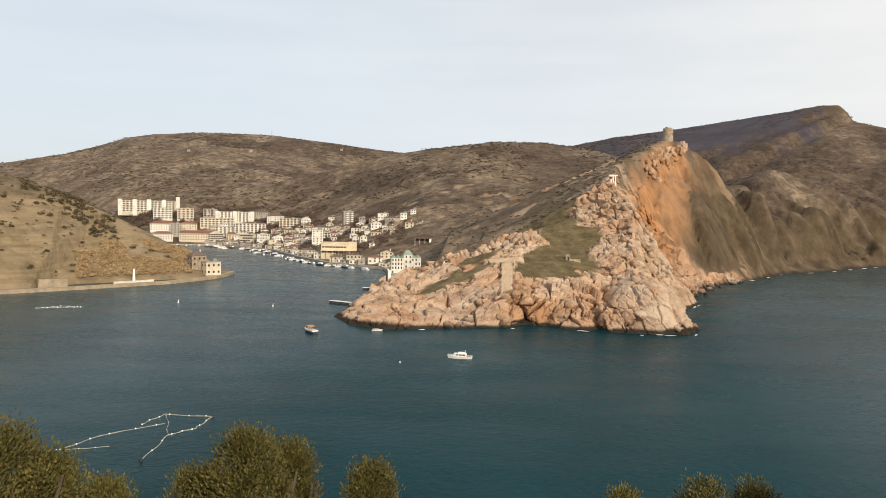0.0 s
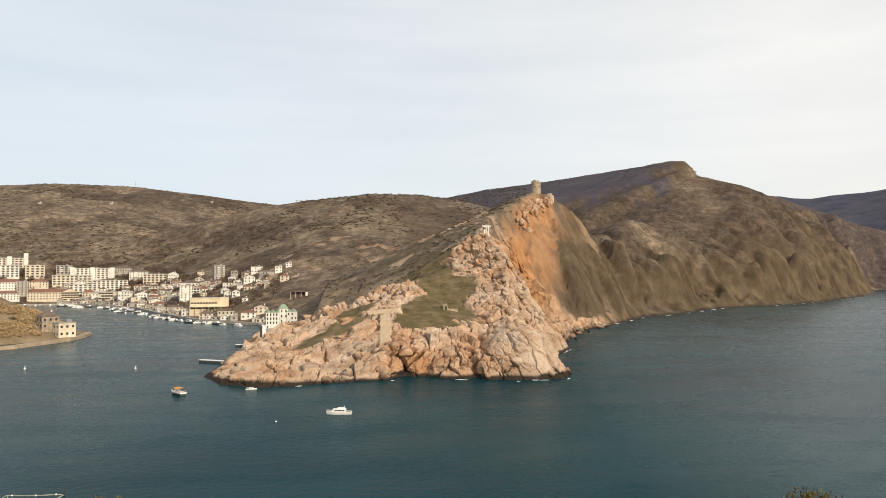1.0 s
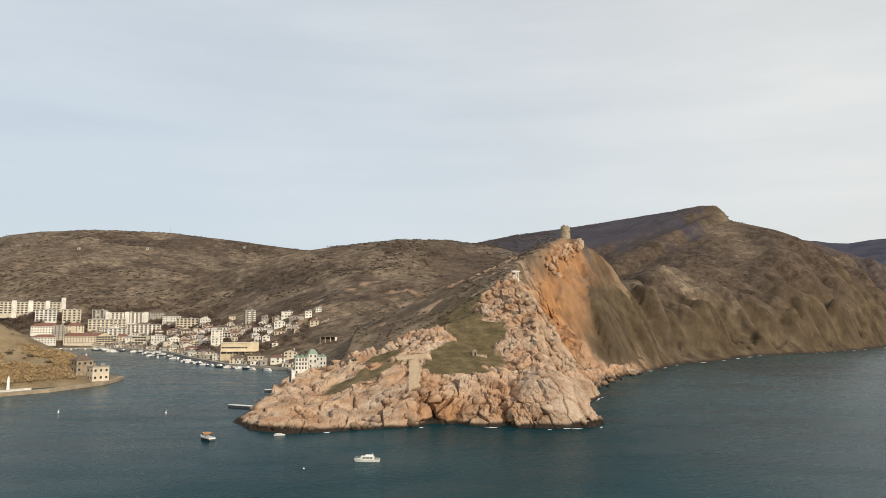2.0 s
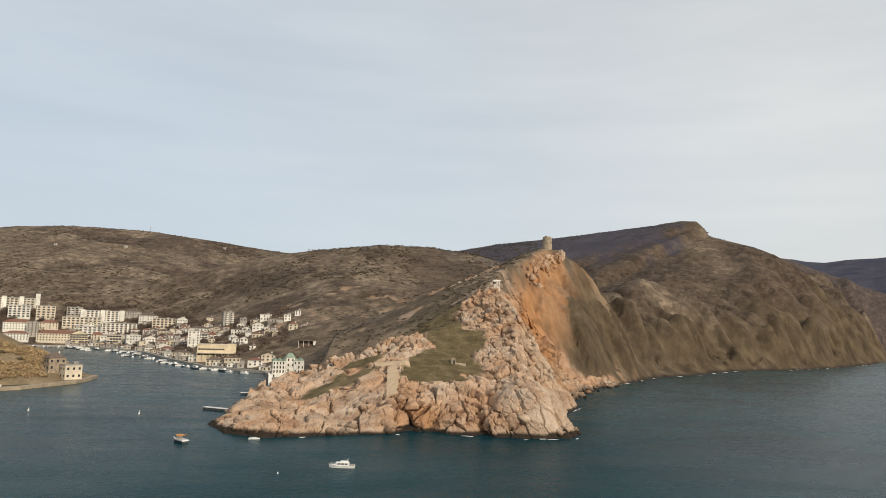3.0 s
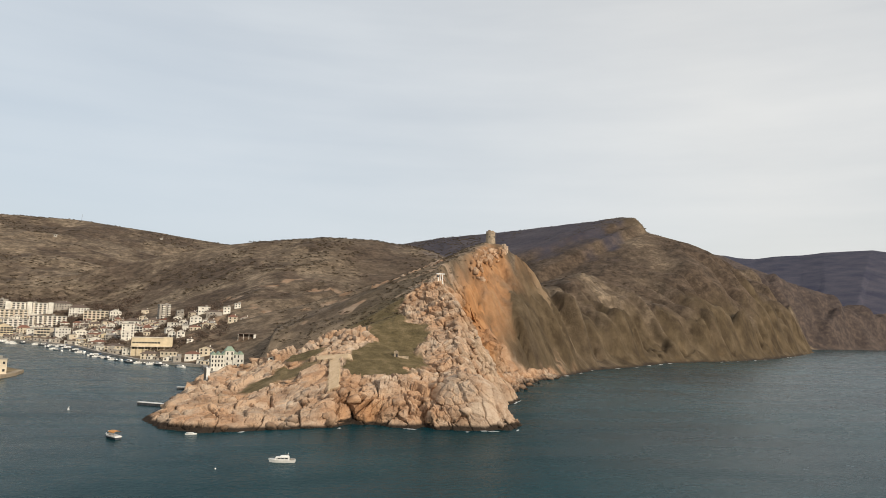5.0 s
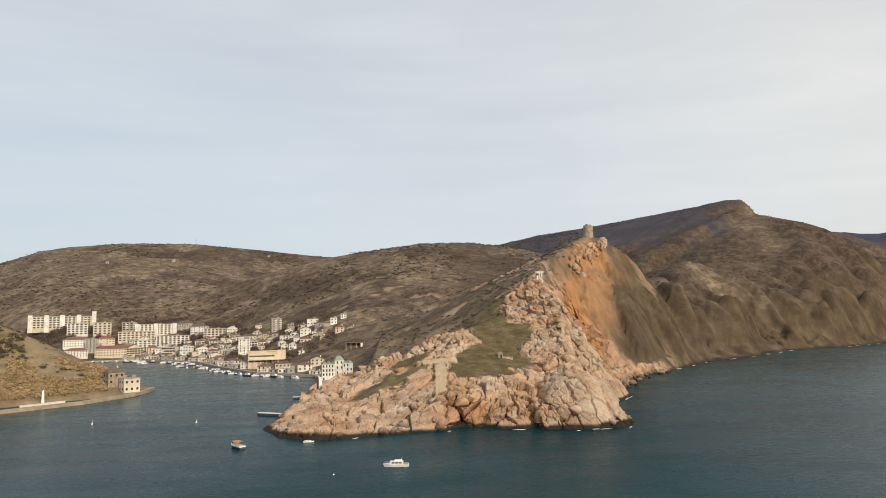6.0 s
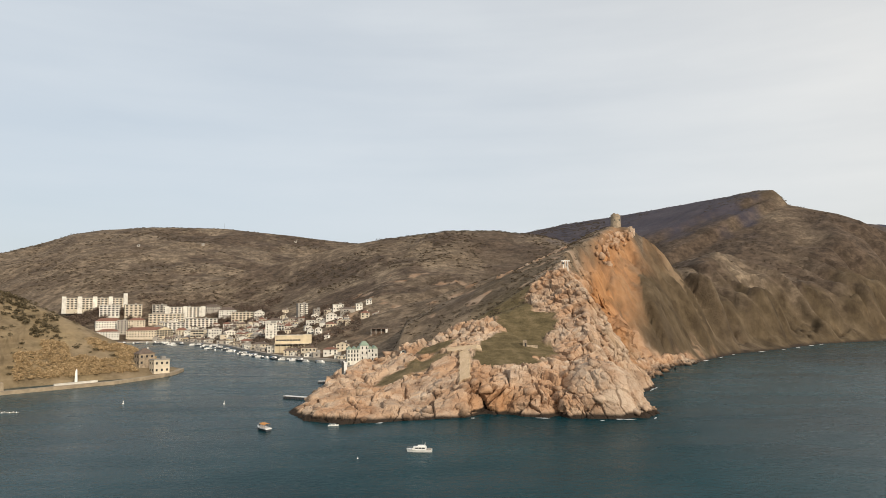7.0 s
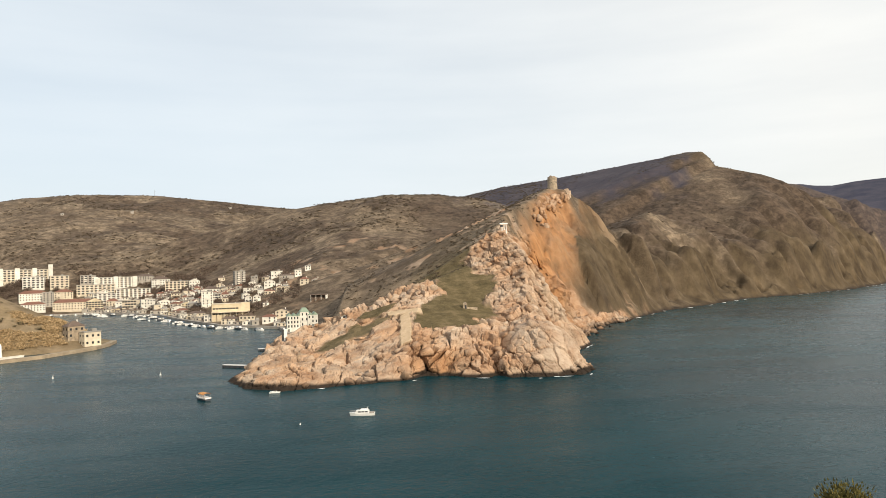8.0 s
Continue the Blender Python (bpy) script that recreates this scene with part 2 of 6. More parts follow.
def blocks(x, y, z, size, seed=0):
    """Broken blocks in space: per point its block's tilted facet in -1..1, and the distance to the joint, both in shares of the size."""
    x, y, z = x / size, y / size, z / size
    xi, yi, zi = np.floor(x), np.floor(y), np.floor(z)
    best, second = np.full(x.shape, 9.0), np.full(x.shape, 9.0)
    facet = np.zeros(x.shape)
    for i, j, k in itertools.product((-1, 0, 1), repeat=3):
        cx, cy, cz = xi + i, yi + j, zi + k
        n = cx.astype(np.int64) * 73856093 + cy.astype(np.int64) * 19349663 + cz.astype(np.int64) * 83492791 + seed * 49979687
        n = (n ^ (n >> 11)) * 1274126177
        n = n ^ (n >> 15)
        r1, r2, r3 = (n & 1023) / 1023.0, ((n >> 10) & 1023) / 1023.0, ((n >> 20) & 1023) / 1023.0
        dx, dy, dz = x - cx - r1, y - cy - r2, z - cz - r3
        ax, ay, az = np.abs(dx), np.abs(dy), np.abs(dz)
        d = 0.75 * np.maximum(np.maximum(ax, ay), az) + 0.25 * (ax + ay + az)
        tilt = 0.8 * (((n >> 5) & 255) / 127.5 - 1.0) + 3.6 * (dx * (r2 - 0.5) + dy * (r3 - 0.5) + dz * (r1 - 0.5))
        nearer = d < best
        second = np.where(nearer, best, np.minimum(second, d))
        facet = np.where(nearer, tilt, facet)
        best = np.where(nearer, d, best)
    return facet, second - best


def polyline(x, y, pts):
    """Distance to a line of points, the side (+ left of its run), and its interpolated height."""
    pts = np.asarray(pts, float)
    best = np.full(x.shape, 1e9)
    side, height = np.zeros(x.shape), np.zeros(x.shape)
    for a, b in zip(pts[:-1], pts[1:]):
        dx, dy = b[0] - a[0], b[1] - a[1]
        s = np.clip(((x - a[0]) * dx + (y - a[1]) * dy) / (dx * dx + dy * dy), 0, 1)
        px, py = x - a[0] - s * dx, y - a[1] - s * dy
        d = np.hypot(px, py)
        near = d < best
        best = np.where(near, d, best)
        side = np.where(near, np.sign(dx * py - dy * px), side)
        if pts.shape[1] > 2:
            height = np.where(near, a[2] + s * (b[2] - a[2]), height)
    return best, side, height


def ridge(x, y, pts, left, right, rounding=6.0):
    """A mountain ridge along pts with a slope (rise over run) on each side."""
    d, side, z = polyline(x, y, pts)
    slope = np.where(side > 0, left, right)
    return z - slope * (np.sqrt(d * d + rounding * rounding) - rounding)


def spur(x, y, pts, left, right, rounding=6.0):
    """As ridge(), for a ridge that bends back on itself: the highest of what each stretch gives."""
    best = np.full(x.shape, -1e9)
    for a, b in zip(pts[:-1], pts[1:]):
        best = np.maximum(best, ridge(x, y, (a, b), left, right, rounding))
    return best


def long_ridge(x, y, pts, near_slope, far_slope, rounding):
    """A long even ridge that bends round the bay: its crest by bearing, falling off towards and away from the bay."""
    p = np.asarray(pts, float)
    bearing, reach = np.arctan2(p[:, 0], p[:, 1]), np.hypot(p[:, 0], p[:, 1])
    a, d = np.arctan2(x, y), np.hypot(x, y)
    off = d - np.interp(a, bearing, reach)
    return np.interp(a, bearing, p[:, 2]) - np.where(off < 0, near_slope, far_slope) * (np.sqrt(off * off + rounding * rounding) - rounding)


def inland(x, y, coast):
    """Signed distance from a closed coast: positive on land."""
    pts = np.asarray(coast, float)
    d, _, _ = polyline(x, y, np.vstack([pts, pts[:1]]))
    inside = np.zeros(x.shape, bool)
    for (x1, y1), (x2, y2) in zip(pts, np.roll(pts, -1, axis=0)):
        cross = (y1 > y) != (y2 > y)
        inside ^= cross & (x < (x2 - x1) * (y - y1) / ((y2 - y1) if y2 != y1 else 1e-9) + x1)
    return np.where(inside, d, -d)


def smooth_max(a, b, k):
    m = np.clip(0.5 + 0.5 * (a - b) / k, 0, 1)
    return b + (a - b) * m + k * m * (1 - m)


def smooth_min(a, b, k):
    return -smooth_max(-a, -b, k)


def polar(az, d, rise=None):
    """A place by bearing (degrees clockwise from +y), distance, and the rise seen from the lookout."""
    p = (d * math.sin(radians(az)), d * math.cos(radians(az)))
    return p if rise is None else (*p, EYE_Z + rise * d)


EYE_Z = 49.0
HEAD_COAST = [(-44, 520), (-44, 410), (-47, 345), (-50, 326), (-39, 301), (-25, 293), (-2, 299), (23, 304), (48, 308), (71, 300), (85, 295), (105, 296),
              (113, 308), (108, 335), (122, 364), (148, 402), (152, 440), (172, 490), (198, 522), (246, 568), (312, 642), (450, 900), (60, 1000), (-40, 620)]
MAIN_COAST = [(198, 522), (246, 568), (312, 642), (397, 705), (495, 790), (604, 838), (760, 930), (909, 1047), (1121, 1237), (1165, 1310), (1240, 1420), (1560, 1500),
              (2300, 1750), (3600, 2400), (6000, 3600), (6000, 6000), (-6000, 6000), (-6000, 1000), (-1200, 930), (-700, 890), (-430, 940), (-375, 962), (-317, 980),
              (-213, 870), (-162, 759), (-110, 664), (-75, 632), (-50, 610), (-40, 540), (0, 480), (50, 425), (130, 430)]
WEST_COAST = [(-166, 545), (-163, 520), (-165, 498), (-182, 458), (-206, 431), (-228, 407), (-248, 385), (-300, 345), (-340, 255), (-270, 150), (-150, 95),
              (-60, 92), (0, 91), (60, 84), (120, 30), (200, -150), (320, -1500), (-6000, -1500), (-6000, 900), (-800, 860), (-480, 720), (-300, 640), (-200, 590)]
CASTLE_RIDGE = [polar(19.3, 318, -0.140), polar(16.8, 345, -0.082), polar(16.6, 385, -0.032), polar(15.6, 430, 0.015), polar(13.9, 472, 0.055),
                polar(14.6, 560, 0.082), polar(17.6, 700, 0.1095), polar(19.6, 682, 0.105)]
SEA_RIB = [polar(16.4, 398, -0.025), polar(18.4, 412, -0.042), polar(19.9, 417, -0.085)]
MEADOW = [(40, 337), (60, 336), (72, 345), (86, 361), (83, 377), (91, 397), (97, 410), (84, 427), (84, 450), (97, 468), (119, 482), (150, 560), (60, 560), (40, 450), (56, 413), (58, 394), (50, 386), (43, 377), (36, 352)]
LEFT_SPUR = [polar(-5.0, 425, -0.100), polar(-3.2, 425, -0.082), polar(-0.4, 420, -0.067), polar(2.5, 415, -0.049), polar(6.8, 412, -0.024), polar(10.5, 440, 0.0)]
NOSE = [(-40, 318, 2.5), (-30, 345, 6.0), (-21, 385, 9.5), (-14, 424, 14.0)]
CASTLE_FLANK = [polar(19.6, 682, 0.105), polar(21.2, 740, 0.080), polar(23.5, 830, 0.06), polar(26.0, 1000, 0.075)]
MASSIF = [polar(0, 2150, 0.08), polar(10.5, 1900, 0.103), polar(13.7, 1800, 0.114), polar(17.8, 1700, 0.123), polar(22.6, 1600, 0.134), polar(26.7, 1500, 0.144),
          polar(28.5, 1450, 0.149), polar(29.5, 1412, 0.148), polar(30.0, 1397, 0.139), polar(30.45, 1390, 0.127), polar(32.9, 1375, 0.115), polar(35.0, 1380, 0.105), polar(35.9, 1400, 0.094),
          polar(37.1, 1450, 0.074), polar(38.8, 1500, 0.044), polar(39.7, 1540, 0.028), polar(40.8, 1580, 0.010), polar(42.4, 1640, -0.02)]
MID_HILL = [polar(-9.5, 1250, 0.04), polar(-6.5, 1260, 0.065), polar(-3.5, 1280, 0.089), polar(-0.4, 1290, 0.098), polar(4.4, 1300, 0.107), polar(7.7, 1300, 0.107),
            polar(10.5, 1290, 0.101), polar(13.0, 1230, 0.085), polar(15.5, 1050, 0.065), polar(17.0, 830, 0.075), polar(17.6, 705, 0.108)]
LEFT_HILL = [polar(-50, 1900, 0.01), polar(-40, 1900, 0.03), polar(-32.7, 1900, 0.053), polar(-29.2, 1900, 0.066), polar(-27.2, 1900, 0.077), polar(-24.7, 1900, 0.093),
             polar(-22.8, 1900, 0.100), polar(-19.3, 1900, 0.105), polar(-13.9, 1900, 0.106), polar(-9.6, 1900, 0.100), polar(-5.5, 1900, 0.092), polar(-3.5, 1900, 0.089), polar(4, 1950, 0.08)]
WEST_HILL = [polar(-50, 720, 0.06), polar(-38, 620, 0.056), polar(-32.7, 600, 0.040), polar(-30.7, 600, 0.030), polar(-28.6, 600, 0.019), polar(-26.0, 595, -0.003),
             polar(-23.3, 580, -0.028), polar(-20.4, 565, -0.052), polar(-18.2, 552, -0.072)]
FAR_SHOULDER = [polar(34, 2300, 0.100), polar(36, 2280, 0.095), polar(38, 2250, 0.079), polar(40.5, 2200, 0.060), polar(43, 2150, 0.046), polar(46, 2200, 0.02), polar(49, 2300, -0.015)]
FAR_RANGE = [polar(33, 4300, 0.085), polar(35, 4300, 0.096), polar(36.2, 4300, 0.0958), polar(37.1, 4300, 0.0925), polar(38.3, 4300, 0.0905), polar(39.6, 4300, 0.0935), polar(41.5, 4300, 0.0945),
             polar(42.9, 4300, 0.098), polar(46, 4300, 0.1), polar(56, 4300, 0.06)]


def land(x, y, fine=True):
    """Height of the ground above the sea, and the share of bare rock, ochre cliff and grass, at the places x, y."""
    wob = fbm(x, y, 40, 4, 3)
    d0 = np.hypot(x, y)
    big = fbm(x, y, 260, 5, 11)
    # the long hills behind the town and the massif along the coast
    gully = 1 - np.abs(fbm(x, y, 170, 4, 21))
    hills = smooth_max(long_ridge(x, y, LEFT_HILL, 0.29, 0.3, 60), spur(x, y, MID_HILL, 0.3, 0.33, 25), 14)
    massif = ridge(x, y, MASSIF, 0.4, 0.37, 4)
    hills = smooth_max(hills, massif, 8)
    hills = smooth_max(hills, ridge(x, y, CASTLE_FLANK, 0.35, 0.5, 12), 8)
    away = np.clip((d0 - 560) / 300, 0, 1)
    ridge_d = np.minimum(polyline(x, y, LEFT_HILL)[0], np.minimum(polyline(x, y, MID_HILL)[0], polyline(x, y, MASSIF)[0]))
    keep = np.clip(ridge_d / 120, 0.06, 1)
    hills = hills + keep * away * (9 * big + 16 * (gully - 0.8)) + 1.2 * away * wob
    far = np.maximum(ridge(x, y, FAR_SHOULDER, 0.3, 0.32, 30), ridge(x, y, FAR_RANGE, 0.25, 0.24, 60))
    far = far + np.clip((d0 - 1700) / 500, 0, 1) * (6 * big + 4 * (1 - np.abs(fbm(x, y, 420, 4, 23)) - 0.8))
    sd = inland(x, y, MAIN_COAST)
    cliffy = np.clip((x - 150) / 60, 0, 1)
    ribs = 1 - 2 * np.abs(fbm(x * 0.9 + y * 0.3, y * 0.9 - x * 0.3, 75, 3, 31, 0.4))
    sdr = sd + cliffy * (26 * ribs * np.clip(sd / 30, 0, 1) + 2.5 * fbm(x, y, 14, 3, 35) * np.clip((sd + 5) / 10, 0, 1))
    brow = 34 + 26 * fbm(x, y, 120, 3, 37)
    steep = np.where(sdr > 0, smooth_min(1.75 * sdr, 1.75 * brow + (0.72 + 0.63 * np.clip((x - 450) / 150, 0, 1)) * (sdr - brow) + 0.7 * np.clip(sdr - 110, 0, None), 26), 0.5 * sdr)
    gentle = np.where(sd > 0, np.minimum(2.0, 3 * sd) + 0.36 * np.clip(sd - 16, 0, None) + 0.15 * np.clip(sd - 170, 0, None), 2.0 * sd)
    along = x * 0.74 + y * 0.67
    out = x * 0.67 - y * 0.74
    notch = np.clip(1 - np.abs(fbm(along + 0.35 * out, out * 0.2 + 2 * wob, 60, 2, 81)) * 2.4, 0, 1) ** 1.3 * 26 + np.clip(1 - np.abs(fbm(along + 0.3 * out + 4 * wob, out * 0.25, 24, 2, 83)) * 2.2, 0, 1) ** 1.3 * 12
    hollow = cliffy * notch * np.clip(sd / 14, 0, 1) * np.clip((170 - sd) / 90, 0, 1)
    z = smooth_min(np.maximum(hills, far), steep * cliffy + gentle * (1 - cliffy), 5.0 + 25.0 * cliffy)
    # the summit ends in a crag with a sheer eastern face
    bearing = np.degrees(np.arctan2(x, y))
    sheer = EYE_Z + d0 * np.interp(bearing, [29.2, 29.5, 30.0, 30.45, 32.9, 35.0, 35.9], [0.2, 0.148, 0.139, 0.127, 0.115, 0.105, 0.094])
    z = np.where((bearing > 29.2) & (bearing < 35.9) & (d0 > 1150) & (d0 < 1800), np.minimum(z, sheer), z)
    z = z - np.where(sd > 0, np.minimum(hollow, 0.75 * np.clip(z - 1.5, 0, None)), 0)
    z = np.where(sd > 0, np.maximum(z, np.minimum(2.0, 3 * sd)), np.minimum(steep * cliffy + gentle * (1 - cliffy), -0.05))
    if fine:
        crags = cliffy * np.clip((95 + 60 * wob - sd) / 70, 0, 1) * np.clip((z - 2) / 8, 0, 1) * (d0 > 540) * (d0 < 1700)
        c0, g0 = blocks(x + 8 * wob, y + 6 * big, 0.5 * z, 30, 14)
        c1, g1 = blocks(x + 4 * wob, y, 0.6 * z, 12, 15)
        z = z + crags * (1.6 * c0 - 2.0 * np.clip(1 - g0 * 5, 0, 1) + 0.9 * c1 - 0.9 * np.clip(1 - g1 * 5, 0, 1))
    # the west shore and the lookout's own slope
    sw = inland(x, y, WEST_COAST)
    bank = np.where(sw > 0, np.minimum(1.9, 4 * sw) + 0.72 * np.clip(sw - 9, 0, None), 2 * sw)
    slope = 47.4 - 0.53 * np.clip(y, 0, None) + 0.15 * np.clip(-y, 0, 200) + np.where(y < 40, 0.25 * fbm(x, y, 6, 3, 44), 0) - np.clip(-y - 200, 0, None) * 0.3
    west = np.maximum(ridge(x, y, WEST_HILL, 0.42, 0.40, 10) + 1.6 * wob * np.clip(sw / 20, 0, 1), slope)
    west = np.where(sw > 0, smooth_min(west, bank, 12.0 * np.clip((sw - 6) / 20, 0.15, 1)), bank)
    z = np.maximum(z, west)
    # the castle headland
    sh = inland(x, y, HEAD_COAST)
    nib = 1.4 + 1.2 * np.clip((x + 30) / 20, 0, 1) + 2.0 * fbm(x, y, 14, 3, 51) + 1.2 * fbm(x, y, 5, 2, 52)
    inlet = 7 * np.exp(-((x - 47) / 4.5) ** 2) + 6 * np.exp(-((x - 69) / 2.5) ** 2) + 8 * np.exp(-((x - 37) / 5.0) ** 2)
    shn = sh + nib - inlet * np.clip((318 - y) / 6, 0, 1)
    wall = np.where(shn > 0, np.where(shn < 11, 1.2 * shn, 13.2 + (0.72 + 0.95 * np.clip(np.maximum((d0 - 470) / 60, (x - 70) / 25), 0, 1)) * (shn - 11)), 0.9 * shn)
    town_side = np.clip((y - 455) / 40, 0, 1) * np.clip((30 - x) / 40, 0, 1)
    wall = wall + town_side * (np.minimum(2.0, 3 * sh) + 0.3 * np.clip(sh - 24, 0, None) - wall)
    head = smooth_max(ridge(x, y, CASTLE_RIDGE, 0.62 - 0.2 * np.clip((d0 - 470) / 70, 0, 1), 0.95 + 0.5 * np.clip((d0 - 520) / 80, 0, 1), 5), ridge(x, y, LEFT_SPUR, 0.36, 0.30, 4), 5)
    head = smooth_max(head, ridge(x, y, SEA_RIB, 1.0, 1.0, 3), 3)
    head = smooth_max(head, ridge(x, y, NOSE, 0.3, 0.16, 4), 3)
    head = smooth_max(head, 2.5 + 0.14 * np.clip(sh, 0, 60) - 0.1 * np.clip(y - 430, 0, None), 2)
    head = np.where(shn > 0, smooth_min(head, wall, 3.0), wall)
    reach = np.clip((sh + 25) / 10, 0, 1) * np.clip((660 - d0) / 60, 0, 1)
    on_head = (head > z) & (d0 < 800)
    # what covers the headland: bare rock, with meadow in the hollows
    az = np.degrees(np.arctan2(x, y))
    pocket = np.maximum(1.2 - np.hypot((x - 4 - 0.9 * (y - 368)) / 17, (y - 368) / 12), 1.1 - np.hypot((x - 22) / 14, (y - 392) / 7))
    meadow = np.maximum(pocket, inland(x, y, MEADOW) / 7)
    # pale ledges and single outcrops stand out of the grass
    ledges = np.maximum(1 - np.hypot((x - 90 + 0.5 * (y - 420)) / 13, (y - 420) / 5), 0.8 - np.hypot((x - 70) / 5, (y - 352) / 5))
    meadow = np.clip((meadow - 2.2 * np.clip(ledges, 0, 1)) * 2.4 + 1.5 * fbm(x, y, 7, 3, 61), 0, 1)
    back = np.interp(az, [-12, -5, 7.2, 7.9, 8.4, 13.4, 14, 15.5, 18], [432, 430, 417, 405, 900, 900, 490, 520, 560])
    behind = np.clip((d0 - back + 5 * wob) / 5, 0, 1)
    trail = np.clip(np.maximum.reduce([
        (4.2 - np.abs(y - 368 + 0.95 * (x - 34))) * (np.abs(x - 34) < 8.5), (3.3 - np.abs(x - 30.5 - 0.085 * (y - 325))) * (np.abs(y - 344) < 20)]) / 0.8 + wob * 0.5, 0, 1)
    meadow = np.maximum(meadow, trail)
    rock = np.clip(1 - np.maximum(meadow, behind), 0, 1) * (d0 < 640) * (sh > -20)
    side = ridge_side(x, y)
    ochre = np.clip(side / 14 + 0.5 * wob, 0, 1) * np.clip((d0 - 455) / 30, 0, 1) * np.clip((22.0 - az + 3.4 * wob) / 5.2, 0, 1) * (1 - 0.6 * np.clip((az - 19.2) / 1.6, 0, 1)) * (x > 120)
    strand = np.clip((11 + 7 * wob - z) / 4, 0, 0.9) * np.clip(fbm(x, y, 16, 3, 67) * 3 + 0.45, 0, 1) * (d0 > 480) * np.clip((690 - d0) / 60, 0, 1) * (x > 150) * (sd > -6)
    rock = np.maximum(np.maximum(rock, 0.8 * ochre) * on_head, strand)
    dome = 1 - np.hypot((x - 92) / 22, (y - 321) / 28) ** 2
    dome_z = 23 * np.clip(dome, 0, 1) ** 0.62 + np.where(dome < 0, 30 * dome, 0)
    on_dome = np.clip((dome_z - head + 2) / 3, 0, 1)
    head = smooth_max(head, dome_z, 1.5)
    rock = rock * (1 - 0.22 * on_dome * np.clip((head - 9) / 8, 0, 1) * np.clip(0.7 + wob, 0, 1))
    if fine:
        # slabs lean one way on the western rocks and the other way on the seaward ridge
        lean = np.where(x + 0.2 * (y - 300) + 8 * wob < 62, 0.75, -0.95)
        along_slab, off_slab = x * np.cos(lean) + head * np.sin(lean), head * np.cos(lean) - x * np.sin(lean)
        warp = 1.3 * fbm(x + 0.7 * head, y - 0.4 * head, 14, 2, 8)
        t1, e1 = blocks(along_slab / 2.2 + warp, 0.7 * y + warp, off_slab - warp, 9.5, 5)
        t2, e2 = blocks(along_slab / 2.4 + 0.7 * warp, 0.9 * y, off_slab + 0.7 * warp, 4.0, 6)
        t3, e3 = blocks(along_slab / 2.0, y, off_slab + 0.4 * warp, 1.9, 7)
        some = np.clip(0.5 + 1.6 * fbm(x, y + head, 16, 2, 92), 0.35, 1)
        rough = 0.4 + 1.7 * t1 + some * (0.95 * t2 + 0.3 * t3 - 2.1 * np.clip(1 - e2 * 8, 0, 1) - 0.4 * np.clip(1 - e3 * 6, 0, 1)) - 3.6 * np.clip(1 - e1 * 12, 0, 1)
        flute = np.clip(1 - np.abs(fbm(x * 0.95 - y * 0.3 + 3 * wob, (y * 0.95 + x * 0.3) * 0.15, 20, 3, 91)) * 2.2, 0, 1) ** 1.5
        head = head - ochre * np.clip((head - 8) / 12, 0, 1) * np.clip((112 - head) / 15, 0, 1) * 7 * flute
        head = head + (x > 120) * on_head * np.clip((head - 6) / 12, 0, 1) * np.clip(side / 8, 0, 1) * np.clip((d0 - 450) / 30, 0, 1) * (1.3 * t1 + 0.7 * t2)
        head = head + rock * (1 - 0.5 * ochre) * (1 - 0.6 * on_dome) * rough * np.clip(head / 5, 0.2, 1)
    head = head + 1.3 * trail
    seam = np.clip((x - 165) / 30, 0, 1) * np.clip(np.maximum(z, head) / 18, 0, 1) * np.clip((790 - d0) / 60, 0, 1)
    z = np.where((x > 165) & (d0 < 790) & (sh > -30), smooth_max(head, z, 0.01 + 22 * seam), np.where(on_head, np.maximum(head, z), z))
    if fine:
        # rain gullies run down the castle's seaward flank
        gully = np.clip(1 - np.abs(fbm(along + 0.3 * out + 5 * wob, out * 0.22, 24, 3, 93)) * 2.4, 0, 1) ** 1.6
        z = z - (x > 120) * np.clip(side / 25, 0, 1) * np.clip((z - 4) / 14, 0, 1) * np.clip((112 - z) / 30, 0, 1) * np.clip((d0 - 500) / 40, 0, 1) * np.clip((800 - d0) / 60, 0, 1) * np.clip((170 - side) / 60, 0, 1) * (1 - 0.7 * ochre) * (8 * gully - 2)
        s1, j1 = blocks(x, y, z, 6.5, 66)
        z = np.where(strand > 0.3, z + strand * np.clip(z, 0, 1) * (1.5 + 1.8 * s1 - 2.0 * np.clip(1 - j1 * 4, 0, 1)), z)
    # iron-red stone in the hollow at the foot of the seaward front
    rust = np.clip(1.3 - np.hypot((x - 44) / 20, (y - 314) / 11) + 0.9 * wob, 0, 0.75) * np.clip((15 - z) / 6, 0, 1) * (d0 < 340)
    return z, rock, np.maximum(ochre, rust) * on_head, meadow * on_head * np.clip((520 - d0) / 70, 0.15, 1), trail * on_head, sd


def ridge_side(x, y):
    """Distance to the seaward side of the castle ridge, negative on its town side."""
    d, side, _ = polyline(x, y, CASTLE_RIDGE)
    # past the keep the ridge ends, and all round its end is the seaward side
    return np.where((np.degrees(np.arctan2(x, y)) > 19.8) & (np.hypot(x, y) > 590), d, -d * side)


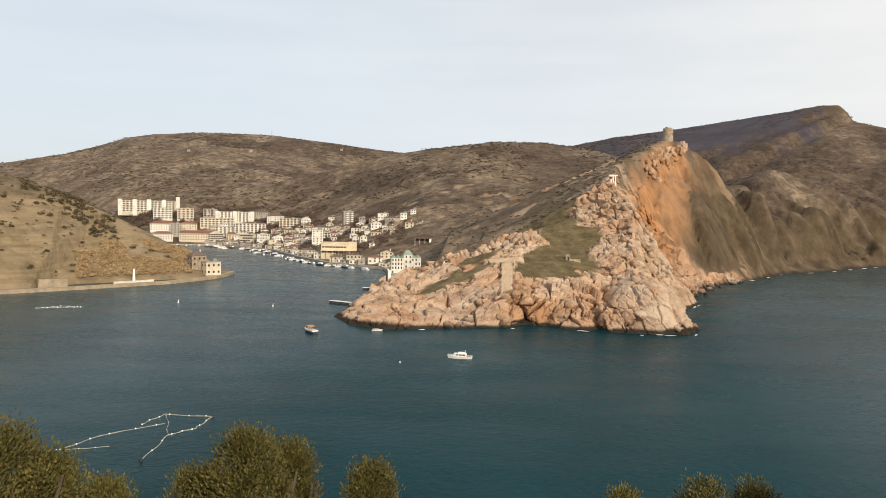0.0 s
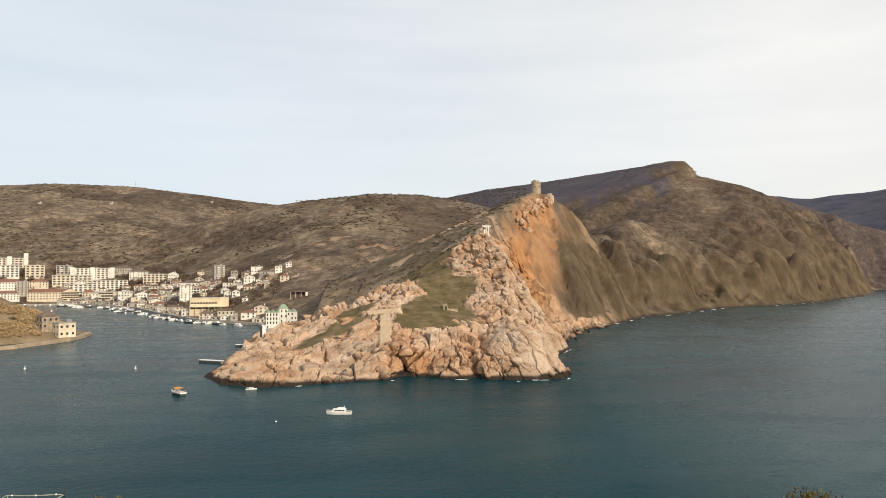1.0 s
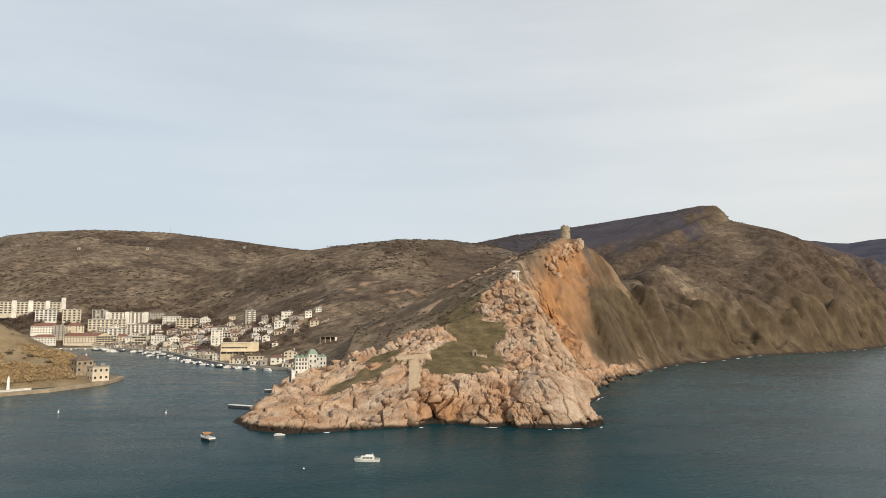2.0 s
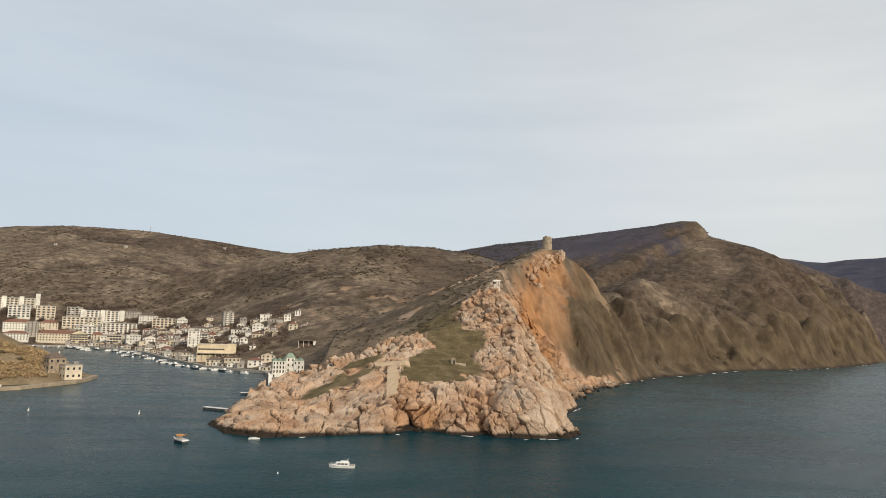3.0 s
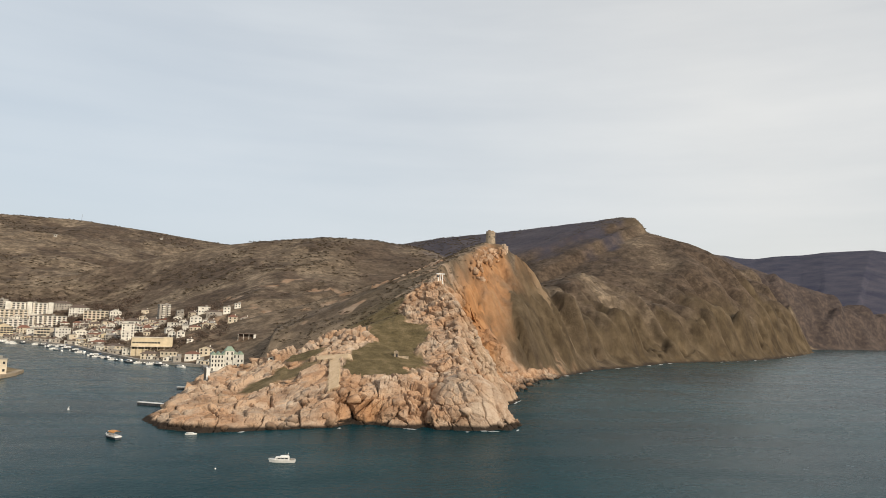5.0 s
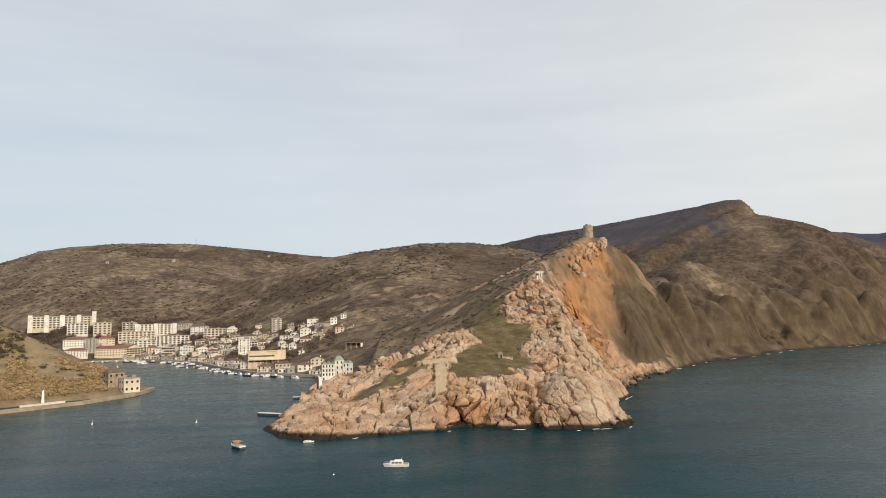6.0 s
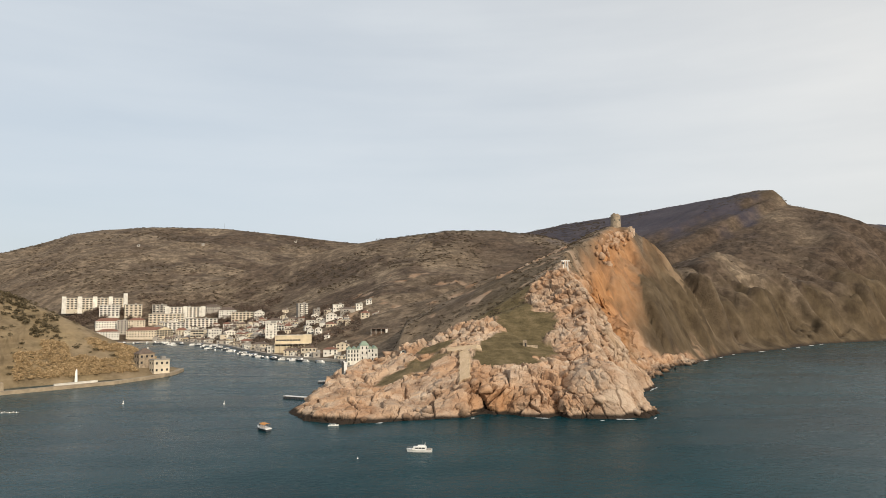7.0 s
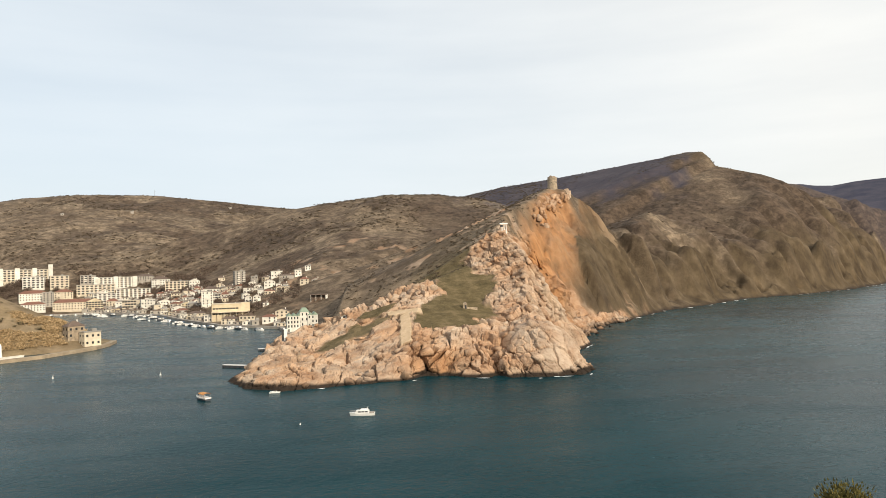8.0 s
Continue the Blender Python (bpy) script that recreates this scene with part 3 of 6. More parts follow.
def lattice(name, xs, ys, keep=None, label="", category="ground", facets=False):
    """A sheet of ground over the grid of places xs, ys (2D arrays), with what covers it kept per corner."""
    z, rock, ochre, meadow, trail, coast = land(xs, ys)
    d0 = np.hypot(xs, ys)
    rows, cols = xs.shape
    px, py, pz = xs, ys, z
    if facets:
        # rock stands out at right angles to the slope, so that ledges and blocks overhang a little
        z0 = land(xs, ys, False)[0]
        soft = z0
        for _ in range(6):
            soft = 0.5 * soft + 0.125 * (np.roll(soft, 1, 0) + np.roll(soft, -1, 0) + np.roll(soft, 1, 1) + np.roll(soft, -1, 1))
        dr = np.gradient(soft)[0] / (np.gradient(d0)[0] + 1e-3)
        da = np.gradient(soft)[1] / (np.hypot(np.gradient(xs)[1], np.gradient(ys)[1]) + 1e-6)
        ux, uy = xs / d0, ys / d0
        nx, ny = -(dr * ux + da * uy), -(dr * uy - da * ux)
        size = np.sqrt(nx * nx + ny * ny + 1)
        edge = np.minimum(np.minimum(np.arange(rows), rows - 1 - np.arange(rows))[:, None], np.minimum(np.arange(cols), cols - 1 - np.arange(cols))[None, :]) / 6.0
        lift = (z - z0) * np.clip(edge, 0, 1)
        px, py, pz = xs + nx / size * lift * 0.9, ys + ny / size * lift * 0.9, z - lift + lift / size
    co = np.stack([px, py, pz], -1).reshape(-1, 3)
    i = np.arange((rows - 1) * cols).reshape(rows - 1, cols)[:, :-1].ravel()
    quads = np.stack([i, i + 1, i + cols + 1, i + cols], -1)
    zq = co[:, 2][quads]
    ok = zq.max(axis=1) > -5.0
    if keep is not None:
        ok &= keep.ravel()[quads].any(axis=1)
    quads = quads[ok]
    used = np.unique(quads)
    remap = np.zeros(len(co), np.int64)
    remap[used] = np.arange(len(used))
    quads, co = remap[quads], co[used]
    mesh = bpy.data.meshes.new(name)
    mesh.vertices.add(len(co))
    mesh.vertices.foreach_set("co", co.ravel())
    mesh.loops.add(quads.size)
    mesh.loops.foreach_set("vertex_index", quads.ravel())
    mesh.polygons.add(len(quads))
    mesh.polygons.foreach_set("loop_start", np.arange(len(quads)) * 4)
    mesh.update()
    gx, gy = np.gradient(z)
    run = np.hypot(np.gradient(xs)[0], np.gradient(ys)[0]) + 1e-6
    across = np.hypot(np.gradient(xs)[1], np.gradient(ys)[1]) + 1e-6
    steep = np.hypot(gx / run, gy / across)
    wob = fbm(xs, ys, 30, 4, 71)
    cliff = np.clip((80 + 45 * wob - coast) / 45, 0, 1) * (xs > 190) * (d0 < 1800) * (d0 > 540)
    crag = np.clip((40 - polyline(xs, ys, MASSIF[6:8])[0]) / 20, 0, 1) * (0.55 + 0.4 * wob)
    thicket = np.clip(fbm(xs, ys, 150, 5, 95) * 2.4 + 1.2, 0, 1) * (d0 > 620) * np.clip((xs - 60) / 150, 0, 1) * np.clip((coast - 30) / 30, 0, 1) * 0.9
    thicket = np.maximum(thicket, np.clip(fbm(xs, ys, 80, 6, 97, 0.65) * 5.0 + 0.05 + 0.4 * np.clip((60 - z) / 40, 0, 1), 0, 1) * (d0 > 900) * (xs < 200) * 0.85)
    thicket = np.maximum(thicket, np.clip((z - 52) / 8 + 1.5 * wob, 0, 1) * (xs < -200) * (d0 < 640) * 0.5)
    thicket = np.maximum(thicket, 0.9 * (d0 > 1950) * (d0 < 2700) * (xs > 900))
    thicket = np.where((d0 > 900) & (xs < 0), thicket * np.clip((np.degrees(np.arctan2(xs, ys)) + 27) / 10, 0.3, 1), thicket)
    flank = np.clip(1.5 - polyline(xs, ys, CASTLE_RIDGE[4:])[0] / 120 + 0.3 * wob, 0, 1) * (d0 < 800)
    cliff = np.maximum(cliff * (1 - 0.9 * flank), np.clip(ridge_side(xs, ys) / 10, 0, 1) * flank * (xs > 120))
    scrubby = (d0 > 440) & (d0 < 1000) & (xs > -80) & (xs < 330)
    thicket = np.maximum(thicket, np.clip(fbm(xs, ys, 45, 5, 99) * 3.2 + 0.1, 0, 1) * scrubby * np.clip((d0 - 440) / 20, 0, 1) * 0.38)
    thicket = np.where(d0 < 760, thicket * np.clip(polyline(xs, ys, CASTLE_RIDGE)[0] / 110, 0.12, 1), thicket)
    rock = np.maximum(rock, np.clip(fbm(xs, ys, 20, 4, 77) * 5 - 1.5, 0, 1) * 0.6 * scrubby * (coast > 40) * (xs < 190))
    bearing = np.degrees(np.arctan2(xs, ys))
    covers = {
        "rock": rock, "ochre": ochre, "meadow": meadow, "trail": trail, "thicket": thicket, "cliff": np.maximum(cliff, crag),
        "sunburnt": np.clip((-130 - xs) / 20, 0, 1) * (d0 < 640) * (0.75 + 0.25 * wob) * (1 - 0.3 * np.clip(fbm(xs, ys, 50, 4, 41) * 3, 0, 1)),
        # band of wet stone and painted waterline shadow
        "wet_shade": np.clip((2.5 + 1.6 * wob - z) / 1.0, 0, 1) * (xs > -60) * (d0 < 1500),
        # hazy blue-violet tint: full on the far range, partial on the massif's upper slope
        "hazed_woods": np.maximum(np.clip((d0 - 2500) / 300, 0.25, 1) * (xs > 900) * (d0 > 1950), 0.75 * np.clip((bearing - 9 + 2 * wob) / 4, 0, 1) * np.clip((28.6 - bearing + 2 * wob) / 2, 0, 1) * np.clip((d0 - 1215 + 90 * wob) / 110, 0, 1)),
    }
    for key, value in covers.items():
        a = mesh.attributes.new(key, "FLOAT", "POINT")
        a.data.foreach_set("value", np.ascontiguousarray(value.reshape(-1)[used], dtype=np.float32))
    mesh.materials.append(LAND)
    mesh.polygons.foreach_set("use_smooth", np.full(len(quads), not facets))
    return tagged(new(name, mesh), label, category, kind="structure")


def sector(az0, az1, step, radii):
    az = np.radians(np.arange(round((az1 - az0) / step) + 1) * step + az0)
    r = np.asarray(radii, float)[:, None]
    return r * np.sin(az)[None, :], r * np.cos(az)[None, :], np.broadcast_to(np.degrees(az)[None, :], (len(radii), len(az))), np.broadcast_to(r, (len(radii), len(az)))


RADII = np.concatenate([np.arange(286, 546, 2.6), np.arange(546, 1000, 3.0), np.arange(1000, 2000, 7.0), np.arange(2000, 2800, 16.0), np.arange(2800, 4900, 45.0)])
HEAD_AZ, HEAD_R = (-9.0, 24.0), (286.0, 546.0)
gx, gy, ga, gr = sector(-48, 56, 0.15, RADII)
cut = (ga >= HEAD_AZ[0] - 0.001) & (ga <= HEAD_AZ[1] + 0.001) & (gr >= HEAD_R[0]) & (gr <= HEAD_R[1] + 0.01)
inner = (ga > HEAD_AZ[0] + 0.001) & (ga < HEAD_AZ[1] - 0.001) & (gr < HEAD_R[1] - 0.01)
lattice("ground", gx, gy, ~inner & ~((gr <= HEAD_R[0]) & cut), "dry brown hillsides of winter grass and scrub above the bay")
gx, gy, ga, gr = sector(HEAD_AZ[0], HEAD_AZ[1], 0.05, np.arange(HEAD_R[0], HEAD_R[1] + 0.1, 1.0))
profile = np.clip(land(gx, gy, False)[0], -1, None)
walked = np.vstack([np.zeros((1, profile.shape[1])), np.cumsum(np.hypot(np.diff(gr, axis=0), np.diff(profile, axis=0)), axis=0)])
even = np.stack([np.interp(np.linspace(0, walked[-1, k], 640), walked[:, k], gr[:, k]) for k in range(gr.shape[1])], 1)
gx, gy = even * np.sin(np.radians(ga[:1])), even * np.cos(np.radians(ga[:1]))
lattice("headland", gx, gy, None, "pinkish limestone headland with grassy hollows rising from the sea", "headland", True)
gx, gy, ga, gr = sector(-180, 180, 2.0, np.concatenate([[0.01], np.arange(1, 12, 1.0), np.geomspace(12, 286, 40)]))
gx, gy = gx + 0.37 * (1 - gr / 286), gy - 0.4 * (1 - gr / 286)
lattice("lookout_slope", gx, gy, None, "steep dry grass slope below the lookout", "ground")
gx, gy, ga, gr = sector(56, 312, 2.0, np.geomspace(286, 4855, 60))
lattice("hinterland", gx, gy, None, "dry hills behind the lookout", "ground")

def joined(name, verts, faces, material):
    mesh = bpy.data.meshes.new(name)
    mesh.vertices.add(len(verts))
    mesh.vertices.foreach_set("co", np.ascontiguousarray(verts, dtype=np.float32).ravel())
    n = faces.shape[1]
    mesh.loops.add(faces.size)
    mesh.loops.foreach_set("vertex_index", np.ascontiguousarray(faces).ravel())
    mesh.polygons.add(len(faces))
    mesh.polygons.foreach_set("loop_start", np.arange(len(faces)) * n)
    mesh.update()
    mesh.materials.append(material)
    return mesh


def rock_shapes(count, seed):
    """Angular blocks of unit size: the hulls of battered boxes, with flat fracture faces and sharp edges."""
    rng = np.random.default_rng(seed)
    shapes = []
    for _ in range(count):
        bm = bmesh.new()
        corners = [(sx, sy, sz) for sx in (-1, 1) for sy in (-1, 1) for sz in (-1, 1)] + [tuple(rng.normal(0, 0.75, 3)) for _ in range(5)]
        for c in corners:
            bm.verts.new(np.array(c) * rng.uniform(0.55, 1.0, 3))
        hull = bmesh.ops.convex_hull(bm, input=bm.verts)
        bmesh.ops.delete(bm, geom=list(set(v for v in hull["geom_interior"] + hull["geom_unused"] if isinstance(v, bmesh.types.BMVert))), context="VERTS")
        bm.verts.index_update()
        shapes.append((np.array([v.co[:] for v in bm.verts]), np.array([[v.index for v in f.verts] for f in bm.faces])))
        bm.free()
    return shapes


def rock_field(name, xs, ys, size, label, seed, form=(1.5, 0.95, 0.6), sink=0.3, upright=0.0):
    """Broken limestone blocks bedded in the ground at the places xs, ys, leaning with the slabs."""
    rng = np.random.default_rng(seed)
    shapes = rock_shapes(24, seed + 1)
    e = 1.5
    z, rock, ochre, meadow, trail, coast = land(xs, ys, False)
    nx, ny = -(land(xs + e, ys, False)[0] - z) / e, -(land(xs, ys + e, False)[0] - z) / e
    nx, ny = np.clip(nx, -1.6, 1.6) * (1 - upright), np.clip(ny, -1.6, 1.6) * (1 - upright)
    normal = np.stack([nx, ny, np.ones_like(nx)], 1)
    normal /= np.linalg.norm(normal, axis=1)[:, None]
    lean = np.where(xs + 0.2 * (ys - 300) < 62, 0.75, -0.95)
    run = np.stack([np.cos(lean), rng.normal(0, 0.25, len(xs)), np.sin(lean)], 1) + rng.normal(0, 0.3, (len(xs), 3))
    out_way = normal + rng.normal(0, 0.24, (len(xs), 3))
    out_way /= np.linalg.norm(out_way, axis=1)[:, None]
    run -= (run * out_way).sum(1)[:, None] * out_way
    run /= np.linalg.norm(run, axis=1)[:, None]
    third = np.cross(out_way, run)
    verts, faces, total, counts = [], [], 0, []
    for k in range(len(xs)):
        body, tris = shapes[rng.integers(24)]
        p = body * np.array(form) * rng.uniform(0.8, 1.25, 3) * size[k]
        centre = np.array([xs[k], ys[k], max(z[k], 0.2)]) - normal[k] * size[k] * sink
        verts.append(centre + p[:, :1] * run[k] + p[:, 1:2] * third[k] + p[:, 2:] * out_way[k])
        faces.append(tris + total)
        total += len(body)
        counts.append(len(body))
    verts = np.concatenate(verts)
    mesh = joined(name, verts, np.concatenate(faces), LAND)
    # the same wet and shadowed band on blocks near the water
    wet_shade = np.clip((2.3 - verts[:, 2]) / 1.0, 0, 1)
    for key, value in (("rock", np.ones(total)), ("ochre", np.repeat(0.35 * ochre, counts)), ("wet_shade", wet_shade)):
        mesh.attributes.new(key, "FLOAT", "POINT").data.foreach_set("value", value.astype(np.float32))
    return tagged(new(name, mesh), label, "rocks", kind="stuff")


def rock_places(n, seed):
    """Places on the bare rock of the headland, as dense on steep ground as on flat."""
    rng = np.random.default_rng(seed)
    x, y = rng.uniform(-52, 180, n), rng.uniform(292, 500, n)
    z, rock, ochre, meadow, trail, coast = land(x, y, False)
    e = 2.0
    area = np.sqrt(1 + ((land(x + e, y, False)[0] - z) / e) ** 2 + ((land(x, y + e, False)[0] - z) / e) ** 2)
    dome = np.hypot((x - 92) / 20, (y - 317) / 24) < 1
    ok = (rock > 0.55) & (ochre < 0.5) & (z > 0.3) & (rng.uniform(0, 2.2, n) < area * np.where(dome, 0.4, 1))
    return x[ok], y[ok]


def along_line(line, n, spread, rng):
    """Loose places along a line of points."""
    hop, share = rng.integers(0, len(line) - 1, n), rng.uniform(0, 1, n)
    p = np.array([(line[h][0] * (1 - u) + line[h + 1][0] * u, line[h][1] * (1 - u) + line[h + 1][1] * u) for h, u in zip(hop, share)])
    return p[:, 0] + rng.normal(0, spread, n), p[:, 1] + rng.normal(0, spread, n)


bx, by = rock_places(4000, 501)
rng = np.random.default_rng(502)
rock_field("rock_blocks", bx[:300], by[:300], rng.uniform(0.8, 2.2, len(bx[:300])), "angular broken blocks of pinkish limestone on the headland", 505, (1.4, 0.9, 0.75), 0.1)
cx, cy = along_line([polar(16.4, 592), polar(16.8, 606), polar(17.24, 634), polar(17.6, 655), polar(18.2, 681), polar(19.1, 677)], 75, 2.8, rng)
rock_field("crest_rocks", cx, cy, rng.uniform(1.0, 2.4, 75), "pale upright rocks along the crest below the keep", 507, (0.9, 0.8, 1.25), 0.1, 0.8)
cx, cy = along_line([(152, 440), (172, 490), (198, 522), (236, 558)], 620, 5.0, rng)
low = land(cx, cy, False)[0] < 6.5
rock_field("shore_rubble", cx[low], cy[low], rng.uniform(0.8, 2.8, int(low.sum())), "fallen pinkish boulders along the shore", 508, (1.2, 1.0, 0.85), 0.15)
cx, cy = along_line([polar(4.2, 410), polar(5.4, 408), polar(6.4, 406), polar(7.6, 405)], 46, 1.6, rng)
rock_field("rampart_stones", cx, cy, rng.uniform(1.3, 2.6, 46), "upright pale stones of a ruined rampart on the rocky spur", 509, (0.75, 0.7, 1.3), -0.1, 0.9)

sea_bm = bmesh.new()
rings = [[sea_bm.verts.new((r * math.sin(a), r * math.cos(a), 0)) for a in np.linspace(0, 2 * math.pi, 96, endpoint=False)] for r in (40, 400, 1500, 4950)]
sea_bm.faces.new(rings[0])
for inner_ring, outer_ring in zip(rings[:-1], rings[1:]):
    for k in range(96):
        sea_bm.faces.new((inner_ring[k], outer_ring[k], outer_ring[(k + 1) % 96], inner_ring[(k + 1) % 96]))
bmesh.ops.recalc_face_normals(sea_bm, faces=sea_bm.faces)
sea_mesh = bpy.data.meshes.new("sea")
sea_bm.to_mesh(sea_mesh)
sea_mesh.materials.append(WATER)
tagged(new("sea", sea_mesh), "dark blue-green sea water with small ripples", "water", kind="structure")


# ---------------------------------------------------------------- making things
def ground_at(x, y):
    return float(max(land(np.array([float(x)]), np.array([float(y)]))[0][0], 0.0))


def empty(name, label, category, group="", kind=""):
    return tagged(new(name), label, category, group, kind)


def part(name, bm, material, parent, label=""):
    """One mesh object under a thing or a part."""
    if isinstance(bm, bpy.types.Mesh):
        mesh = bm
    else:
        bmesh.ops.recalc_face_normals(bm, faces=bm.faces)
        mesh = bpy.data.meshes.new(name)
        bm.to_mesh(mesh)
        bm.free()
        mesh.materials.append(material)
    ob = new(name, mesh)
    ob.parent = parent
    return tagged(ob, label)


def box(bm, x0, x1, y0, y1, z0, z1):
    v = [bm.verts.new((x, y, z)) for z in (z0, z1) for x, y in ((x0, y0), (x1, y0), (x1, y1), (x0, y1))]
    for f in ((0, 3, 2, 1), (4, 5, 6, 7), (0, 1, 5, 4), (1, 2, 6, 5), (2, 3, 7, 6), (3, 0, 4, 7)):
        bm.faces.new([v[k] for k in f])
    return v


def prism(bm, outline, y0, y1):
    """An outline in x, z pulled from y0 to y1."""
    a = [bm.verts.new((x, y0, z)) for x, z in outline]
    b = [bm.verts.new((x, y1, z)) for x, z in outline]
    n = len(outline)
    bm.faces.new(a)
    bm.faces.new(b[::-1])
    for k in range(n):
        bm.faces.new((a[k], b[k], b[(k + 1) % n], a[(k + 1) % n]))


def tube(bm, p, q, r0, r1=None, sides=8):
    p, q = Vector(p), Vector(q)
    r1 = r0 if r1 is None else r1
    side = (q - p).normalized().orthogonal().normalized()
    other = (q - p).normalized().cross(side)
    rings = []
    for c, r in ((p, r0), (q, r1)):
        rings.append([bm.verts.new(c + (side * math.cos(a) + other * math.sin(a)) * r) for a in np.linspace(0, 2 * math.pi, sides, endpoint=False)])
    for k in range(sides):
        bm.faces.new((rings[0][k], rings[0][(k + 1) % sides], rings[1][(k + 1) % sides], rings[1][k]))
    bm.faces.new(rings[0][::-1])
    bm.faces.new(rings[1])


WHITE_WALL = painted("white_plaster", (0.70, 0.675, 0.61), 0.85, 0.30, 0.15)
CREAM_WALL = painted("cream_plaster", (0.58, 0.51, 0.40), 0.85, 0.28, 0.15)
YELLOW_WALL = painted("yellow_plaster", (0.60, 0.51, 0.36), 0.85, 0.25, 0.15)
GREY_WALL = painted("grey_plaster", (0.36, 0.33, 0.29), 0.9, 0.3, 0.15)
STONE_WALL = painted("weathered_stone", (0.36, 0.29, 0.21), 0.95, 0.45, 0.5)
RED_ROOF = painted("red_brown_roof", (0.20, 0.095, 0.065), 0.8, 0.35, 0.4)
BROWN_ROOF = painted("brown_roof", (0.13, 0.095, 0.075), 0.8, 0.35, 0.4)
GREY_ROOF = painted("grey_roof", (0.30, 0.285, 0.26), 0.8, 0.3, 0.4)
GREEN_ROOF = painted("pale_green_roof", (0.25, 0.33, 0.25), 0.6, 0.2, 0.4)
DARK_GLASS = painted("dark_window_glass", (0.035, 0.038, 0.042), 0.15, 0.3, 0.5)
CONCRETE = painted("concrete", (0.34, 0.31, 0.27), 0.9, 0.35, 0.3)
SHORE_STONE = painted("tan_shore_stone", (0.36, 0.29, 0.205), 0.95, 0.4, 0.25)
HULL_WHITE = painted("white_hull", (0.78, 0.78, 0.76), 0.3, 0.1, 0.6)
HULL_DARK = painted("dark_hull", (0.05, 0.055, 0.065), 0.4, 0.2, 0.6)
CANVAS_ORANGE = painted("orange_canvas", (0.55, 0.25, 0.07), 0.8, 0.2, 0.6)
CANVAS_BLUE = painted("blue_canvas", (0.09, 0.15, 0.30), 0.8, 0.2, 0.6)
STEEL = painted("grey_steel", (0.35, 0.35, 0.35), 0.4, 0.25, 0.8, 0.6)
BLACK_PAINT = painted("black_paint", (0.02, 0.02, 0.022), 0.6, 0.2, 0.6)
ROPE = painted("pale_rope", (0.33, 0.32, 0.285), 0.9, 0.3, 0.6)
WALLS = {"white": (WHITE_WALL, "white-plastered"), "cream": (CREAM_WALL, "cream-plastered"), "yellow": (YELLOW_WALL, "yellow-plastered"), "grey": (GREY_WALL, "grey"), "stone": (STONE_WALL, "weathered stone")}
ROOFS = {"red": (RED_ROOF, "a red-brown roof"), "brown": (BROWN_ROOF, "a dark brown roof"), "grey": (GREY_ROOF, "a flat grey roof"), "green": (GREEN_ROOF, "pale green roofs")}

pane = bmesh.new()
box(pane, -0.5, 0.5, -0.06, 0.10, -0.5, 0.5)
PANE = bpy.data.meshes.new("window")
pane.to_mesh(PANE)
pane.free()
PANE.materials.append(DARK_GLASS)


def window(parent, x, y, z, w, h, quarter=0):
    ob = new("window", PANE)
    ob.parent = parent
    ob.matrix_basis = pose(x, y, z, 0, 0, 90 * quarter) @ Matrix.Diagonal((w, 1, h, 1))
    return ob


def facade(wall_ob, w, d, h, storeys, bay=3.4, tall=1.6, wide=1.4, sides=True, band=False):
    """Rows of windows on the front and on both ends."""
    rise = h / storeys
    wide, tall = (3.0, 1.9) if w > 19 and storeys > 3 else (wide, tall)
    for s in range(storeys):
        z = s * rise + rise * 0.52
        if band:
            window(wall_ob, 0, -d / 2, z, w * 0.86, tall * 0.8)
            continue
        n = max(1, int(w / bay))
        for k in range(n):
            if w < 26 and random.random() < 0.18:
                continue
            window(wall_ob, (k + 0.5) * w / n - w / 2, -d / 2, z, wide, tall)
        if sides:
            m = max(1, int(d / (bay * 1.2)))
            for k in range(m):
                for e in (-1, 1):
                    window(wall_ob, e * w / 2, (k + 0.5) * d / m - d / 2, z, wide, tall, 1)


